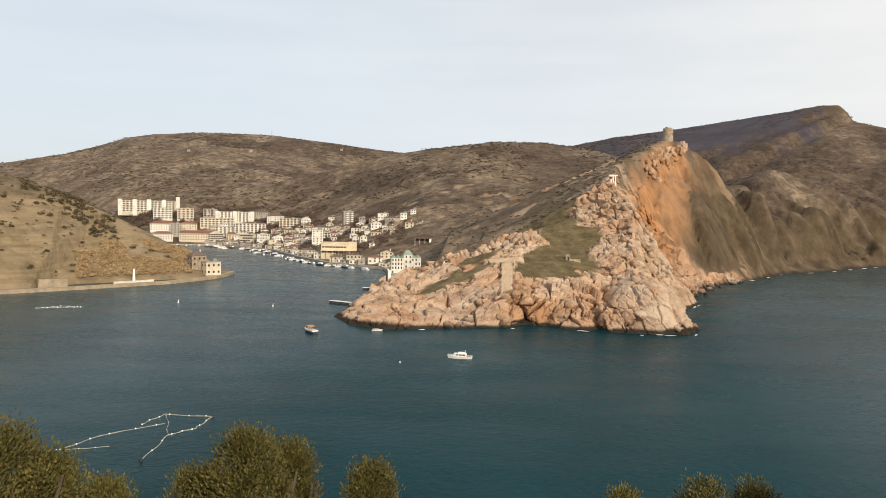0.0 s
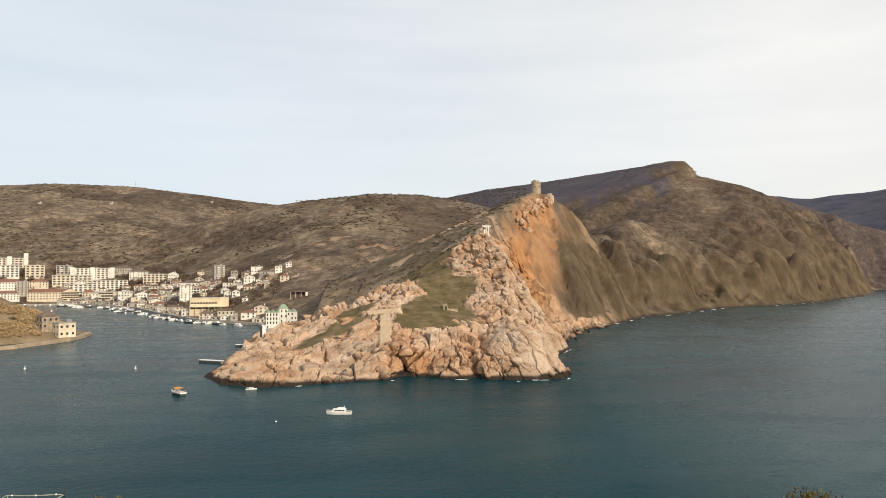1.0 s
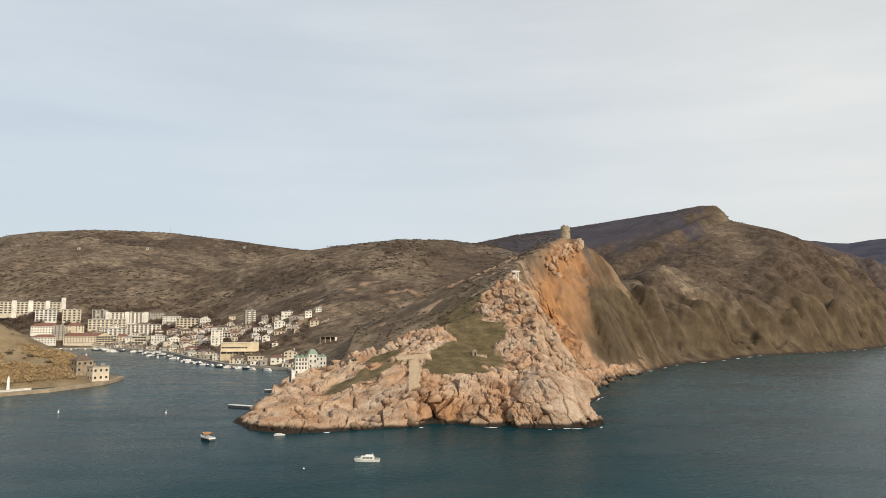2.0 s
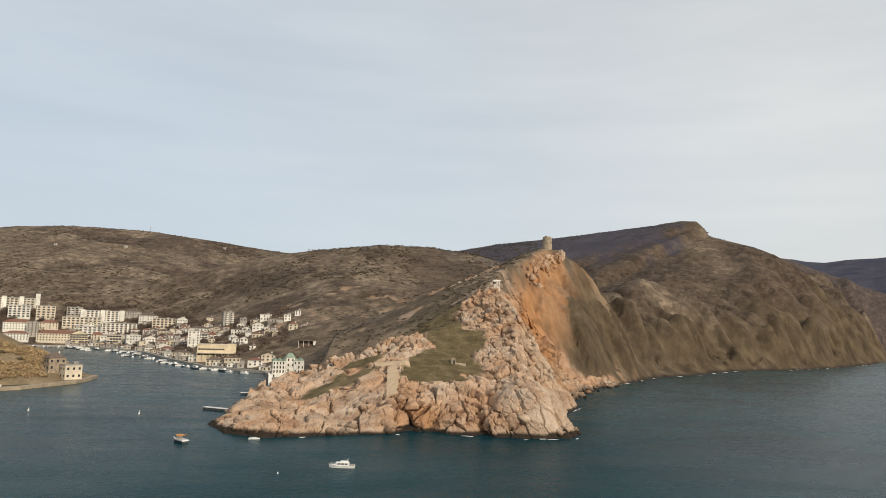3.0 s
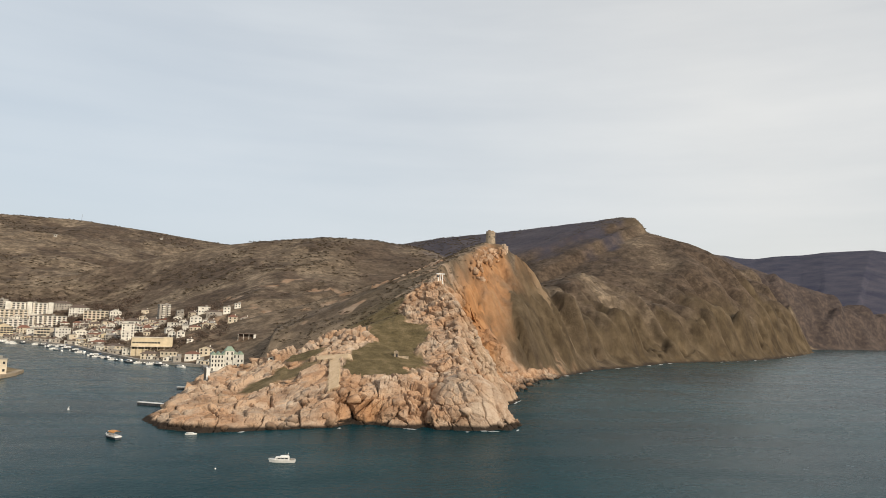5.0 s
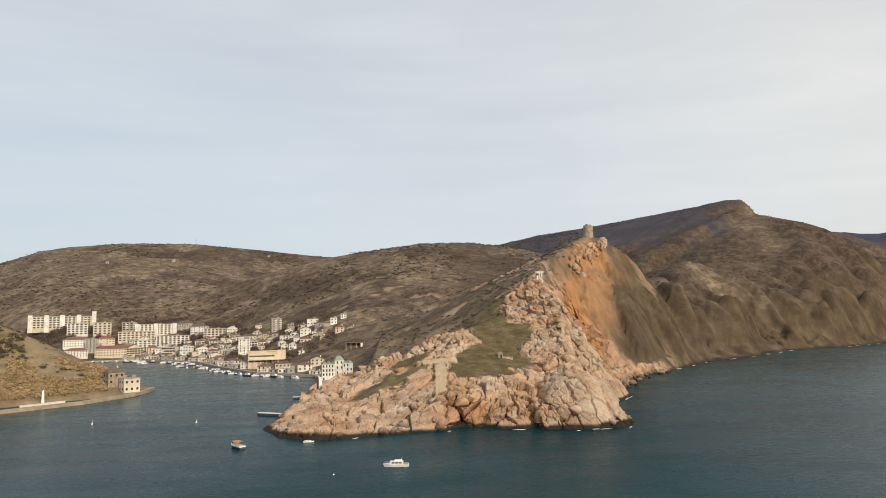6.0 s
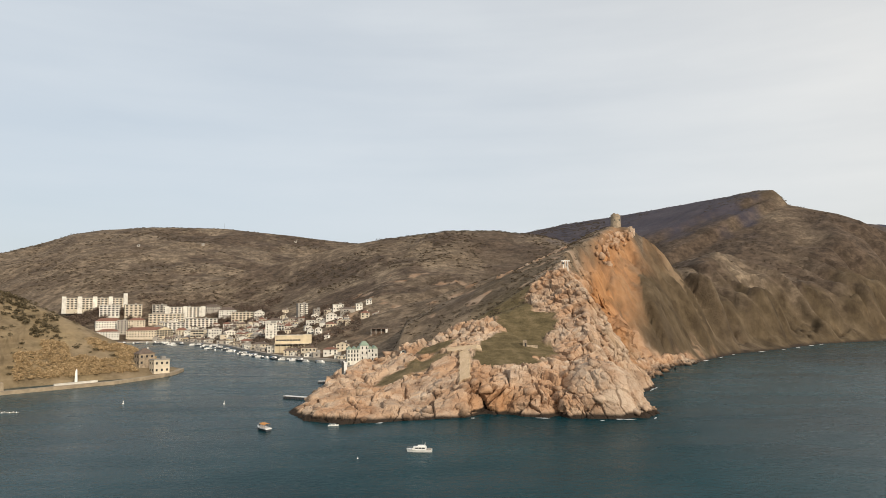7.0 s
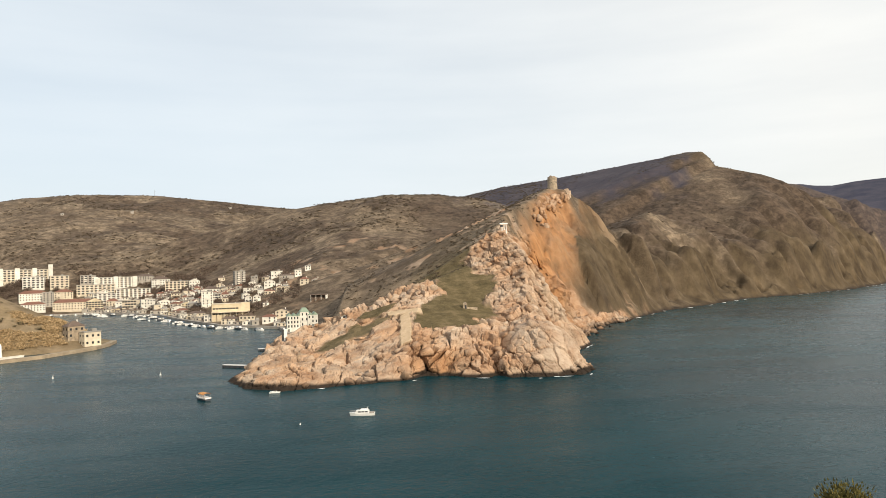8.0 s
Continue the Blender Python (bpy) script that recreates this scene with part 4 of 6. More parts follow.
def building(x, y, w, h, roof="grey", wall="white", shape="gable", d=None, turn=None, storeys=None, name="house", bay=3.4, band=False, group="houses of the harbour town", what=""):
    d = d or max(7.0, min(14.0, w * 0.6))
    heading = -math.degrees(math.atan2(x, y)) + (turn if turn is not None else random.uniform(-16, 16))
    eave = h if shape == "flat" else h * 0.7
    storeys = storeys or max(1, round(eave / 3.2))
    label = what or f"{WALLS[wall][1]} town house of {('one floor', 'two floors', 'three floors', 'four floors', 'five floors', 'six floors', 'seven floors')[min(storeys, 7) - 1]} under {ROOFS[roof][1]}"
    root = empty(name, label, "building", group)
    root.matrix_basis = pose(x, y, ground_at(x, y), 0, 0, heading)
    bm = bmesh.new()
    box(bm, -w / 2, w / 2, -d / 2, d / 2, -6, eave)
    if shape == "gable":
        prism(bm, [(-w / 2, eave + 0.002), (w / 2, eave + 0.002), (0, h - 0.2)], -d / 2 + 0.01, d / 2 - 0.01)
    box(bm, -w / 2 - 0.12, w / 2 + 0.12, -d / 2 - 0.12, d / 2 + 0.12, -6, 0.5)
    body = part("wall", bm, WALLS[wall][0], root)
    facade(body, w, d, eave, storeys, bay, band=band)
    bm = bmesh.new()
    if shape == "flat":
        box(bm, -w / 2 - 0.3, w / 2 + 0.3, -d / 2 - 0.3, d / 2 + 0.3, eave, eave + 0.35)
        box(bm, -w / 2 - 0.3, w / 2 + 0.3, -d / 2 - 0.3, -d / 2, eave + 0.35, eave + 0.8)
        box(bm, w * 0.1, w * 0.1 + 3, -1, 2, eave + 0.35, eave + 2.2)
    elif shape == "gable":
        for e in (-1, 1):
            prism(bm, [(0, h), (e * (w / 2 + 0.5), eave - 0.15), (e * (w / 2 + 0.5), eave - 0.45), (0, h - 0.3)][::e], -d / 2 - 0.5, d / 2 + 0.5)
    else:
        o, run = 0.5, max(0.0, w / 2 - d / 2)
        base = [bm.verts.new(p) for p in ((-w / 2 - o, -d / 2 - o, eave), (w / 2 + o, -d / 2 - o, eave), (w / 2 + o, d / 2 + o, eave), (-w / 2 - o, d / 2 + o, eave))]
        top = [bm.verts.new(p) for p in ((-run, 0, h), (run + 0.01, 0, h))]
        for f in ((base[0], base[1], top[1], top[0]), (base[1], base[2], top[1]), (base[2], base[3], top[0], top[1]), (base[3], base[0], top[0]), base[::-1]):
            bm.faces.new(f)
    cover = part("roof", bm, ROOFS[roof][0], root)
    if shape != "flat":
        bm = bmesh.new()
        box(bm, w * 0.2, w * 0.2 + 0.8, 0.5, 1.3, eave, h + 0.6)
        part("chimney", bm, WALLS["white"][0], cover)
    return root


# ---------------------------------------------------------------- quays
def strip(name, pts, width, z0, z1, material, label, category):
    bm = bmesh.new()
    pts = [Vector((*p, 0)) for p in pts]
    ring = []
    for k, p in enumerate(pts):
        a, b = pts[max(0, k - 1)], pts[min(len(pts) - 1, k + 1)]
        n = Vector((-(b - a).y, (b - a).x, 0)).normalized() * width / 2
        ring.append([bm.verts.new(q) for q in ((p + n) + Vector((0, 0, z0)), (p - n) + Vector((0, 0, z0)), (p - n) + Vector((0, 0, z1)), (p + n) + Vector((0, 0, z1)))])
    for a, b in zip(ring[:-1], ring[1:]):
        for k in range(4):
            bm.faces.new((a[k], a[(k + 1) % 4], b[(k + 1) % 4], b[k]))
    bm.faces.new(ring[0])
    bm.faces.new(ring[-1][::-1])
    bmesh.ops.recalc_face_normals(bm, faces=bm.faces)
    mesh = bpy.data.meshes.new(name)
    bm.to_mesh(mesh)
    bm.free()
    mesh.materials.append(material)
    return tagged(new(name, mesh), label, category, kind="structure")


strip("town_quay", [(-430, 940), (-375, 961), (-317, 979), (-213, 869), (-162, 758), (-110, 663), (-75, 631), (-50, 609), (-40, 540)], 4.0, -2.0, 2.15, CONCRETE, "pale concrete quay along the harbour town", "quay")
strip("west_quay", [(-250, 383), (-228, 405), (-206, 429), (-182, 456), (-165, 497), (-163.5, 520), (-166, 542)], 4.0, -2.0, 2.05, SHORE_STONE, "tan stone shore wall below the dry hill", "quay")

# ---------------------------------------------------------------- the harbour town
APARTMENTS = [(-465, 1087, 87, 17.0, 5), (-430, 1058, 27, 16.1, 5), (-400, 1067, 24, 17.2, 5), (-369, 1091, 21, 11.6, 4), (-328, 1081, 54, 15.1, 5),
              (-346, 1053, 49, 13.5, 4), (-288, 1030, 44, 14.2, 5), (-129, 927, 13, 18.8, 7), (-224, 1007, 30, 13.0, 4), (-324, 1028, 34, 12.1, 4)]
for k, (bx, by, bw, bh, floors) in enumerate(APARTMENTS):
    block = building(bx, by, bw, bh, "grey", ("grey" if k in (3, 7) else "cream" if k == 0 or k % 3 == 2 else "white"), "flat", 13, (4, -8, 6, 0, 5, 3, -6, 10, -4, 6)[k], floors, "apartment_block", 5.0,
                     group="apartment blocks above the harbour", what="long pale apartment block with white stair towers above the trees" if k == 0 else f"{'grey' if k in (3, 7) else 'cream' if k % 3 == 2 else 'white'} apartment block of {('four', 'five', 'six', 'seven')[floors - 4]} floors with balconies")
    balcony = bmesh.new()
    box(balcony, -1.6, 1.6, -1.3, 0.1, -0.55, 0.45)
    balcony_mesh = bpy.data.meshes.new("balcony")
    balcony.to_mesh(balcony_mesh)
    balcony.free()
    balcony_mesh.materials.append(WHITE_WALL if k % 2 or k == 0 else CREAM_WALL)
    cols = max(2, int(bw / 9))
    for c in range(cols):
        for f in range(1, floors):
            part("balcony", balcony_mesh, None, block).matrix_basis = pose((c + 0.5) * bw / cols - bw / 2 + 1.8, -6.5, f * bh / floors + 0.4)
    if k in (0, 4):
        towers = (-0.475, -0.235, 0.0, 0.25, 0.485) if k == 0 else (-0.48, 0.0, 0.48)
        for c, px in enumerate(towers):
            bm = bmesh.new()
            box(bm, px * bw - 2.9, px * bw + 2.9, -9.2, -6.4, -6, bh + (2.5 if k == 0 else 1.5) + (5 if (k == 0 and c == 4) else 0))
            part("stair_tower", bm, WHITE_WALL, block)

HARBOUR = [(-414, 1015, 34, 14.2, "red", "white", "hip"), (-401, 983, 28, 12.3, "red", "white", "hip"), (-390, 1003, 13, 18.1, "grey", "grey", "flat"), (-355, 997, 50, 14.4, "red", "cream", "hip"),
           (-331, 1001, 21, 16.4, "brown", "yellow", "gable"), (-270, 961, 24, 13.7, "grey", "cream", "flat"), (-246, 940, 17, 13.7, "grey", "white", "flat"),
           (-224, 933, 17, 9.9, "brown", "white", "gable"), (-152, 833, 13, 17.9, "grey", "white", "flat"), (-102, 668, 15, 7.0, "brown", "cream", "hip"),
           (-85, 662, 14, 7.5, "brown", "cream", "flat")]
for bx, by, bw, bh, r, wl_, sh_ in HARBOUR:
    building(bx, by, bw, bh, r, wl_, sh_, turn=random.uniform(-10, 10))
PROMENADE = [(-64, 650, 13, 7.0, "red", "white", "hip"), (-53, 655, 12, 8.0, "brown", "cream", "gable"), (-152, 770, 18, 7.9, "brown", "cream", "hip"), (-128, 715, 12, 6.5, "grey", "white", "flat"),
             (-182, 842, 16, 7.9, "red", "white", "hip"), (-195, 880, 15, 8.9, "brown", "white", "gable"), (-292, 985, 13, 10.7, "grey", "white", "flat"), (-310, 1010, 15, 11.7, "red", "cream", "hip")]
for bx, by, bw, bh, r, wl_, sh_ in PROMENADE:
    building(bx, by, bw, bh, r, wl_, sh_, turn=random.uniform(-10, 10))
SLOPE_HOUSES = [(-163, 922, 20, 11.2, "brown", "white", "hip"), (-150, 850, 22, 11.7, "grey", "white", "flat"), (-291, 1100, 24, 11.5, "brown", "grey", "hip"), (-260, 1065, 25, 14.6, "brown", "white", "hip"),
                (-200, 1002, 14, 11.4, "grey", "white", "gable"), (-106, 894, 8, 9.5, "grey", "grey", "flat"), (-78, 888, 14, 7.2, "grey", "white", "flat"), (-63, 859, 18, 6.3, "brown", "grey", "hip"),
                (-83, 849, 13, 9.7, "brown", "white", "gable"), (-89, 889, 9, 5.8, "brown", "white", "gable"), (-50, 861, 8, 7.0, "grey", "white", "flat")]
UPPER_HOUSES = [(-39, 882, 7, 5.0, "grey", "white", "flat"), (-98, 769, 7, 7.5, "brown", "white", "gable"), (-87, 752, 8, 8.0, "brown", "white", "gable"), (-381, 1032, 23, 12.4, "red", "cream", "hip"),
                (-161, 989, 9, 6.4, "brown", "cream", "hip"), (-135, 887, 10, 6.5, "brown", "white", "gable"), (-215, 964, 15, 7.8, "brown", "cream", "hip"), (-193, 922, 11, 7.5, "red", "white", "gable"),
                (-191, 969, 11, 7.8, "brown", "white", "hip"), (-131, 826, 7, 6.7, "brown", "cream", "hip"), (-97, 855, 10, 5.6, "brown", "white", "gable")]
LOW_HOUSES = [(-72, 839, 5, 4.1, "grey", "white", "flat"), (-55, 752, 6, 3.7, "brown", "cream", "gable"), (-74, 713, 6, 4.1, "brown", "white", "hip"), (-242, 991, 11, 8.0, "red", "white", "hip"),
              (-193, 893, 10, 7.2, "brown", "cream", "gable"), (-112, 762, 6, 5.0, "brown", "white", "gable")]
for bx, by, bw, bh, r, wl_, sh_ in SLOPE_HOUSES + UPPER_HOUSES + LOW_HOUSES:
    building(bx, by, bw, bh, r, wl_, sh_, turn=random.uniform(-8, 8))
for k in range(64):                                   # small houses scattered up the slope between the larger ones
    u = random.random()
    bx = -350 + 260 * u + random.uniform(-20, 20)
    by = 1000 - 150 * u + random.uniform(-25, 60)
    building(bx, by, random.uniform(6, 11), random.uniform(4.5, 8), random.choice(("brown", "brown", "red", "grey")), random.choice(("white", "white", "cream", "grey")), random.choice(("gable", "hip", "flat")))
for k in range(46):                                   # and among the trees of the upper lanes and behind the hall
    u = random.random()
    bx = -300 + 270 * u + random.uniform(-18, 18)
    by = 1010 - 240 * u + random.uniform(-30, 45)
    building(bx, by, random.uniform(7, 13), random.uniform(5, 9), random.choice(("brown", "red", "red", "grey")), random.choice(("white", "cream", "yellow", "grey")), random.choice(("gable", "hip", "hip")))

QUAY_ROW = ((-317, 979), (-213, 869), (-162, 758), (-110, 663), (-75, 631), (-50, 609))
for (x0, y0), (x1, y1) in zip(QUAY_ROW[:-1], QUAY_ROW[1:]):          # low kiosks and awnings along the waterfront
    run = math.hypot(x1 - x0, y1 - y0)
    s = 6.0
    while s < run - 5:
        w = random.uniform(5, 10)
        bx, by = x0 + (x1 - x0) * s / run - (y1 - y0) / run * random.uniform(6, 9), y0 + (y1 - y0) * s / run + (x1 - x0) / run * random.uniform(6, 9)
        if math.hypot(bx + 108, by - 716) > 22 and random.random() < 0.8:
            r = random.choice(("grey", "brown", "grey"))
            building(bx, by, w, random.uniform(2.8, 4.2), r, random.choice(("white", "cream", "grey")), random.choice(("flat", "flat", "gable")), d=5.0, storeys=1, name="kiosk",
                     group="kiosks along the quay", what=f"low waterfront kiosk under {ROOFS[r][1]}")
        s += w + random.uniform(1, 7)


def yellow_hall(x, y):
    """The long yellow building on the quay with a dark window band on each of two floors."""
    w, d, h = 36, 14, 13.0
    root = empty("harbour_hall", "long yellow building with two dark window bands on the quay", "building")
    root.matrix_basis = pose(x, y, ground_at(x, y), 0, 0, 6)
    bm = bmesh.new()
    box(bm, -w / 2, w / 2, -d / 2, d / 2, -5, h)
    box(bm, w * 0.27, w / 2 + 0.2, -d / 2 - 0.4, d / 2, -5, h + 0.9)
    body = part("wall", bm, YELLOW_WALL, root)
    for z in (3.4, 8.6):
        for k in range(9):
            window(body, -w / 2 + 2.0 + k * 2.75, -d / 2, z, 2.3, 1.4)
    bm = bmesh.new()
    box(bm, -w / 2 - 0.4, w * 0.27, -d / 2 - 0.6, d / 2 + 0.3, h, h + 0.5)
    part("roof", bm, CREAM_WALL, root)
    bm = bmesh.new()
    box(bm, -w / 2 - 0.4, w / 2 + 1.5, -d / 2 - 4.5, -d / 2 - 0.4, 4.9, 5.4)
    part("terrace", bm, CREAM_WALL, root)
    for k in range(7):
        bm = bmesh.new()
        box(bm, -w / 2 + k * 5.8, -w / 2 + k * 5.8 + 0.5, -d / 2 - 4.2, -d / 2 - 3.7, -5, 4.9)
        part("post", bm, CREAM_WALL, root)


yellow_hall(-108, 716)


def hotel(x, y):
    """The white hotel with pale green roofs and a gabled corner tower on the quay."""
    root = empty("hotel", "white quayside hotel with pale green gabled roofs and corner tower", "building")
    root.matrix_basis = pose(x, y, ground_at(x, y) - 0.2, 0, 0, 10)
    wings = (("wing", -7.0, 0.0, 13.0, 11.0, 12.6, 4), ("wing", 8.8, -1.0, 9.0, 12.0, 13.0, 4), ("tower", 1.6, -2.0, 7.4, 8.0, 15.6, 4))
    for kind, px, py, w, d, h, floors in wings:
        bm = bmesh.new()
        box(bm, -w / 2, w / 2, -d / 2, d / 2, -6, h)
        for s in range(1, floors):
            box(bm, -w / 2 - 0.15, w / 2 + 0.15, -d / 2 - 0.15, d / 2 + 0.15, s * h / floors - 0.12, s * h / floors + 0.12)
        wing = part(kind, bm, WHITE_WALL, root)
        wing.matrix_basis = pose(px, py, 0)
        facade(wing, w, d, h, floors, 2.6, 1.9, 1.15)
        bm = bmesh.new()
        if kind == "tower":
            o = 0.6
            base = [bm.verts.new(p) for p in ((-w / 2 - o, -d / 2 - o, h), (w / 2 + o, -d / 2 - o, h), (w / 2 + o, d / 2 + o, h), (-w / 2 - o, d / 2 + o, h))]
            top = [bm.verts.new(p) for p in ((-1.6, -1.6, h + 3.2), (1.6, -1.6, h + 3.2), (1.6, 1.6, h + 3.2), (-1.6, 1.6, h + 3.2))]
            for k in range(4):
                bm.faces.new((base[k], base[(k + 1) % 4], top[(k + 1) % 4], top[k]))
            bm.faces.new(top)
            bm.faces.new(base[::-1])
        else:
            n = 3 if w > 10 else 2
            for k in range(n):
                cx = (k + 0.5) * w / n - w / 2
                prism(bm, [(cx - w / n / 2 - 0.2, h), (cx + w / n / 2 + 0.2, h), (cx, h + 2.3)], -d / 2 - 0.3, d / 2 + 0.4)
        part("roof", bm, GREEN_ROOF, wing, "pale green metal roof")
    bm = bmesh.new()
    box(bm, -16, 10, -13, -6, -6, 0.6)
    part("terrace", bm, CONCRETE, root)
    return root


hotel(-30, 556).scale = (0.88, 0.9, 1.0)


def pavilion(x, y):
    root = empty("pavilion", "flat brown-roofed open pavilion on posts on the slope", "pavilion")
    root.matrix_basis = pose(x, y, ground_at(x, y), 0, 0, -4)
    bm = bmesh.new()
    box(bm, -8.2, 8.2, -3.4, 3.4, 4.4, 5.2)
    part("roof", bm, BROWN_ROOF, root)
    bm = bmesh.new()
    box(bm, -7.4, 7.4, 1.6, 3.0, -3, 4.4)
    part("back_wall", bm, BROWN_ROOF, root)
    bm = bmesh.new()
    box(bm, 6.6, 8.4, -3.2, 3.2, -3, 4.4)
    part("end_wall", bm, WHITE_WALL, root)
    for px in (-7.4, -2.6, 2.4):
        bm = bmesh.new()
        tube(bm, (px, -3.0, -3), (px, -3.0, 4.4), 0.18)
        part("post", bm, WHITE_WALL, root)


pavilion(-20, 678)
building(2.6, 410, 3.6, 2.4, "grey", "white", "gable", d=3.0, storeys=1, name="hut", what="tiny white hut behind the rocks of the headland")

# ---------------------------------------------------------------- the western point
building(-171, 508, 11, 9.6, "grey", "cream", "flat", d=9, turn=22, storeys=2, name="villa", what="old cream two-storey villa on the point by the shore", bay=2.8)
building(-183, 512, 11, 12.0, "brown", "stone", "hip", d=9, turn=22, storeys=2, name="villa", what="weathered brown stone villa under a low brown roof", bay=2.8)


def obelisk(x, y):
    root = empty("obelisk", "white stone obelisk above the shore wall", "monument")
    root.matrix_basis = pose(x, y, ground_at(x, y), 0, 0, 12)
    bm = bmesh.new()
    box(bm, -2.0, 2.0, -2.0, 2.0, -2, 0.9)
    box(bm, -1.5, 1.5, -1.5, 1.5, 0.9, 1.6)
    part("plinth", bm, WHITE_WALL, root)
    bm = bmesh.new()
    for z0, z1, a, b in ((1.6, 10.6, 0.95, 0.6), (10.6, 12.2, 0.6, 0.05)):
        lo = [bm.verts.new((sx * a, sy * a, z0)) for sx, sy in ((-1, -1), (1, -1), (1, 1), (-1, 1))]
        hi = [bm.verts.new((sx * b, sy * b, z1)) for sx, sy in ((-1, -1), (1, -1), (1, 1), (-1, 1))]
        for k in range(4):
            bm.faces.new((lo[k], lo[(k + 1) % 4], hi[(k + 1) % 4], hi[k]))
        if z1 > 9:
            bm.faces.new(hi)
        else:
            bm.faces.new(lo[::-1])
    part("shaft", bm, HULL_WHITE, root)
    return root


obelisk(-203, 452).scale = (0.85, 0.85, 0.85)
wall_bm = bmesh.new()
box(wall_bm, -13, 13, -0.5, 0.5, -2, 0.9)
box(wall_bm, -13.2, 13.2, -0.7, 0.7, 0.9, 1.1)
white_wall = empty("shore_parapet", "low white parapet on the shore wall", "wall")
white_wall.matrix_basis = pose(-199, 443, 2.0, 0, 0, 49)
part("parapet", wall_bm, WHITE_WALL, white_wall)
ret = empty("retaining_wall", "pale stone retaining wall at the foot of the hill", "wall")
ret.matrix_basis = pose(-237, 417, ground_at(-237, 417) - 1, 0, 0, 46)
wall_bm = bmesh.new()
prism(wall_bm, [(-8.5, -3), (8.5, -3), (8.0, 6.4), (-7.6, 6.8)], -1.2, 3.0)
part("stone_face", wall_bm, SHORE_STONE, ret)


# ---------------------------------------------------------------- boats
def hull_mesh(bm, length, beam, side, draft=0.5, bow=0.38):
    """A boat's hull: sections from stern to raked bow, closed by a deck."""
    rows = []
    for k in range(9):
        s = k / 8
        half = beam / 2 * (1 - max(0, (s - (1 - bow)) / bow) ** 2.0) * (0.88 + 0.12 * min(1, s * 4))
        top = side * (1 + 0.35 * max(0, s - 0.5) * 2)
        x = -length / 2 + s * length
        half = max(half, 0.03)
        rows.append([bm.verts.new(p) for p in ((x - 0.10 * length * (s > 0.9), 0, -draft), (x - 0.04 * length * s, half * 0.72, -0.05), (x, half, top), (x, 0, top + 0.02), (x, -half, top), (x - 0.04 * length * s, -half * 0.72, -0.05))])
    for a, b in zip(rows[:-1], rows[1:]):
        for k in range(6):
            bm.faces.new((a[k], a[(k + 1) % 6], b[(k + 1) % 6], b[k]))
    bm.faces.new(rows[0][::-1])
    bm.faces.new(rows[-1])


def cabin_mesh(bm, x0, x1, half, z0, z1, rake=0.35):
    lo = [bm.verts.new(p) for p in ((x0, -half, z0), (x1, -half * 0.85, z0), (x1, half * 0.85, z0), (x0, half, z0))]
    h = (z1 - z0) * rake
    hi = [bm.verts.new(p) for p in ((x0 + h * 0.3, -half * 0.86, z1), (x1 - h * 1.6, -half * 0.75, z1), (x1 - h * 1.6, half * 0.75, z1), (x0 + h * 0.3, half * 0.86, z1))]
    for k in range(4):
        bm.faces.new((lo[k], lo[(k + 1) % 4], hi[(k + 1) % 4], hi[k]))
    bm.faces.new(hi)
    bm.faces.new(lo[::-1])


def motor_yacht(x, y, heading):
    root = empty("motor_yacht", "white motor yacht with a cabin and a flybridge on the water", "boat")
    root.matrix_basis = pose(x, y, 0.0, 0, 0, heading)
    bm = bmesh.new()
    hull_mesh(bm, 9.0, 2.9, 1.05)
    part("hull", bm, HULL_WHITE, root)
    bm = bmesh.new()
    cabin_mesh(bm, -2.6, 2.6, 1.15, 1.1, 2.25)
    cabin = part("cabin", bm, HULL_WHITE, root)
    for sy in (-1, 1):
        for px in (-1.6, -0.4, 0.8):
            window(cabin, px, sy * 1.04, 1.72, 0.95, 0.5)
    window(cabin, 2.15, 0, 1.75, 1.4, 0.5, 1)
    bm = bmesh.new()
    cabin_mesh(bm, -2.2, 0.7, 0.95, 2.27, 2.75)
    part("flybridge", bm, HULL_WHITE, root)
    bm = bmesh.new()
    for sy in (-0.8, 0.8):
        tube(bm, (-1.9, sy, 2.7), (-2.1, sy, 3.7), 0.05)
    tube(bm, (-2.1, -0.8, 3.7), (-2.1, 0.8, 3.7), 0.06)
    part("radar_arch", bm, HULL_WHITE, root)
    bm = bmesh.new()
    tube(bm, (-1.0, 0, 2.7), (-1.2, 0, 5.0), 0.04, 0.02)
    part("mast", bm, STEEL, root)
    bm = bmesh.new()
    for k in range(6):
        tube(bm, (1.6 + k * 0.5, 1.1 - k * 0.17, 1.2), (1.6 + k * 0.5, 1.1 - k * 0.17, 1.9), 0.025, sides=5)
        tube(bm, (1.6 + k * 0.5, -1.1 + k * 0.17, 1.2), (1.6 + k * 0.5, -1.1 + k * 0.17, 1.9), 0.025, sides=5)
    tube(bm, (1.6, 1.1, 1.9), (4.2, 0.2, 1.95), 0.03, sides=5)
    tube(bm, (1.6, -1.1, 1.9), (4.2, -0.2, 1.95), 0.03, sides=5)
    part("railing", bm, STEEL, root)
    bm = bmesh.new()
    box(bm, -4.3, -2.7, -1.15, 1.15, 1.06, 1.35)
    part("cockpit", bm, GREY_WALL, root)
    return root


motor_yacht(6.5, 235.5, 172).scale = (0.96, 0.96, 0.78)


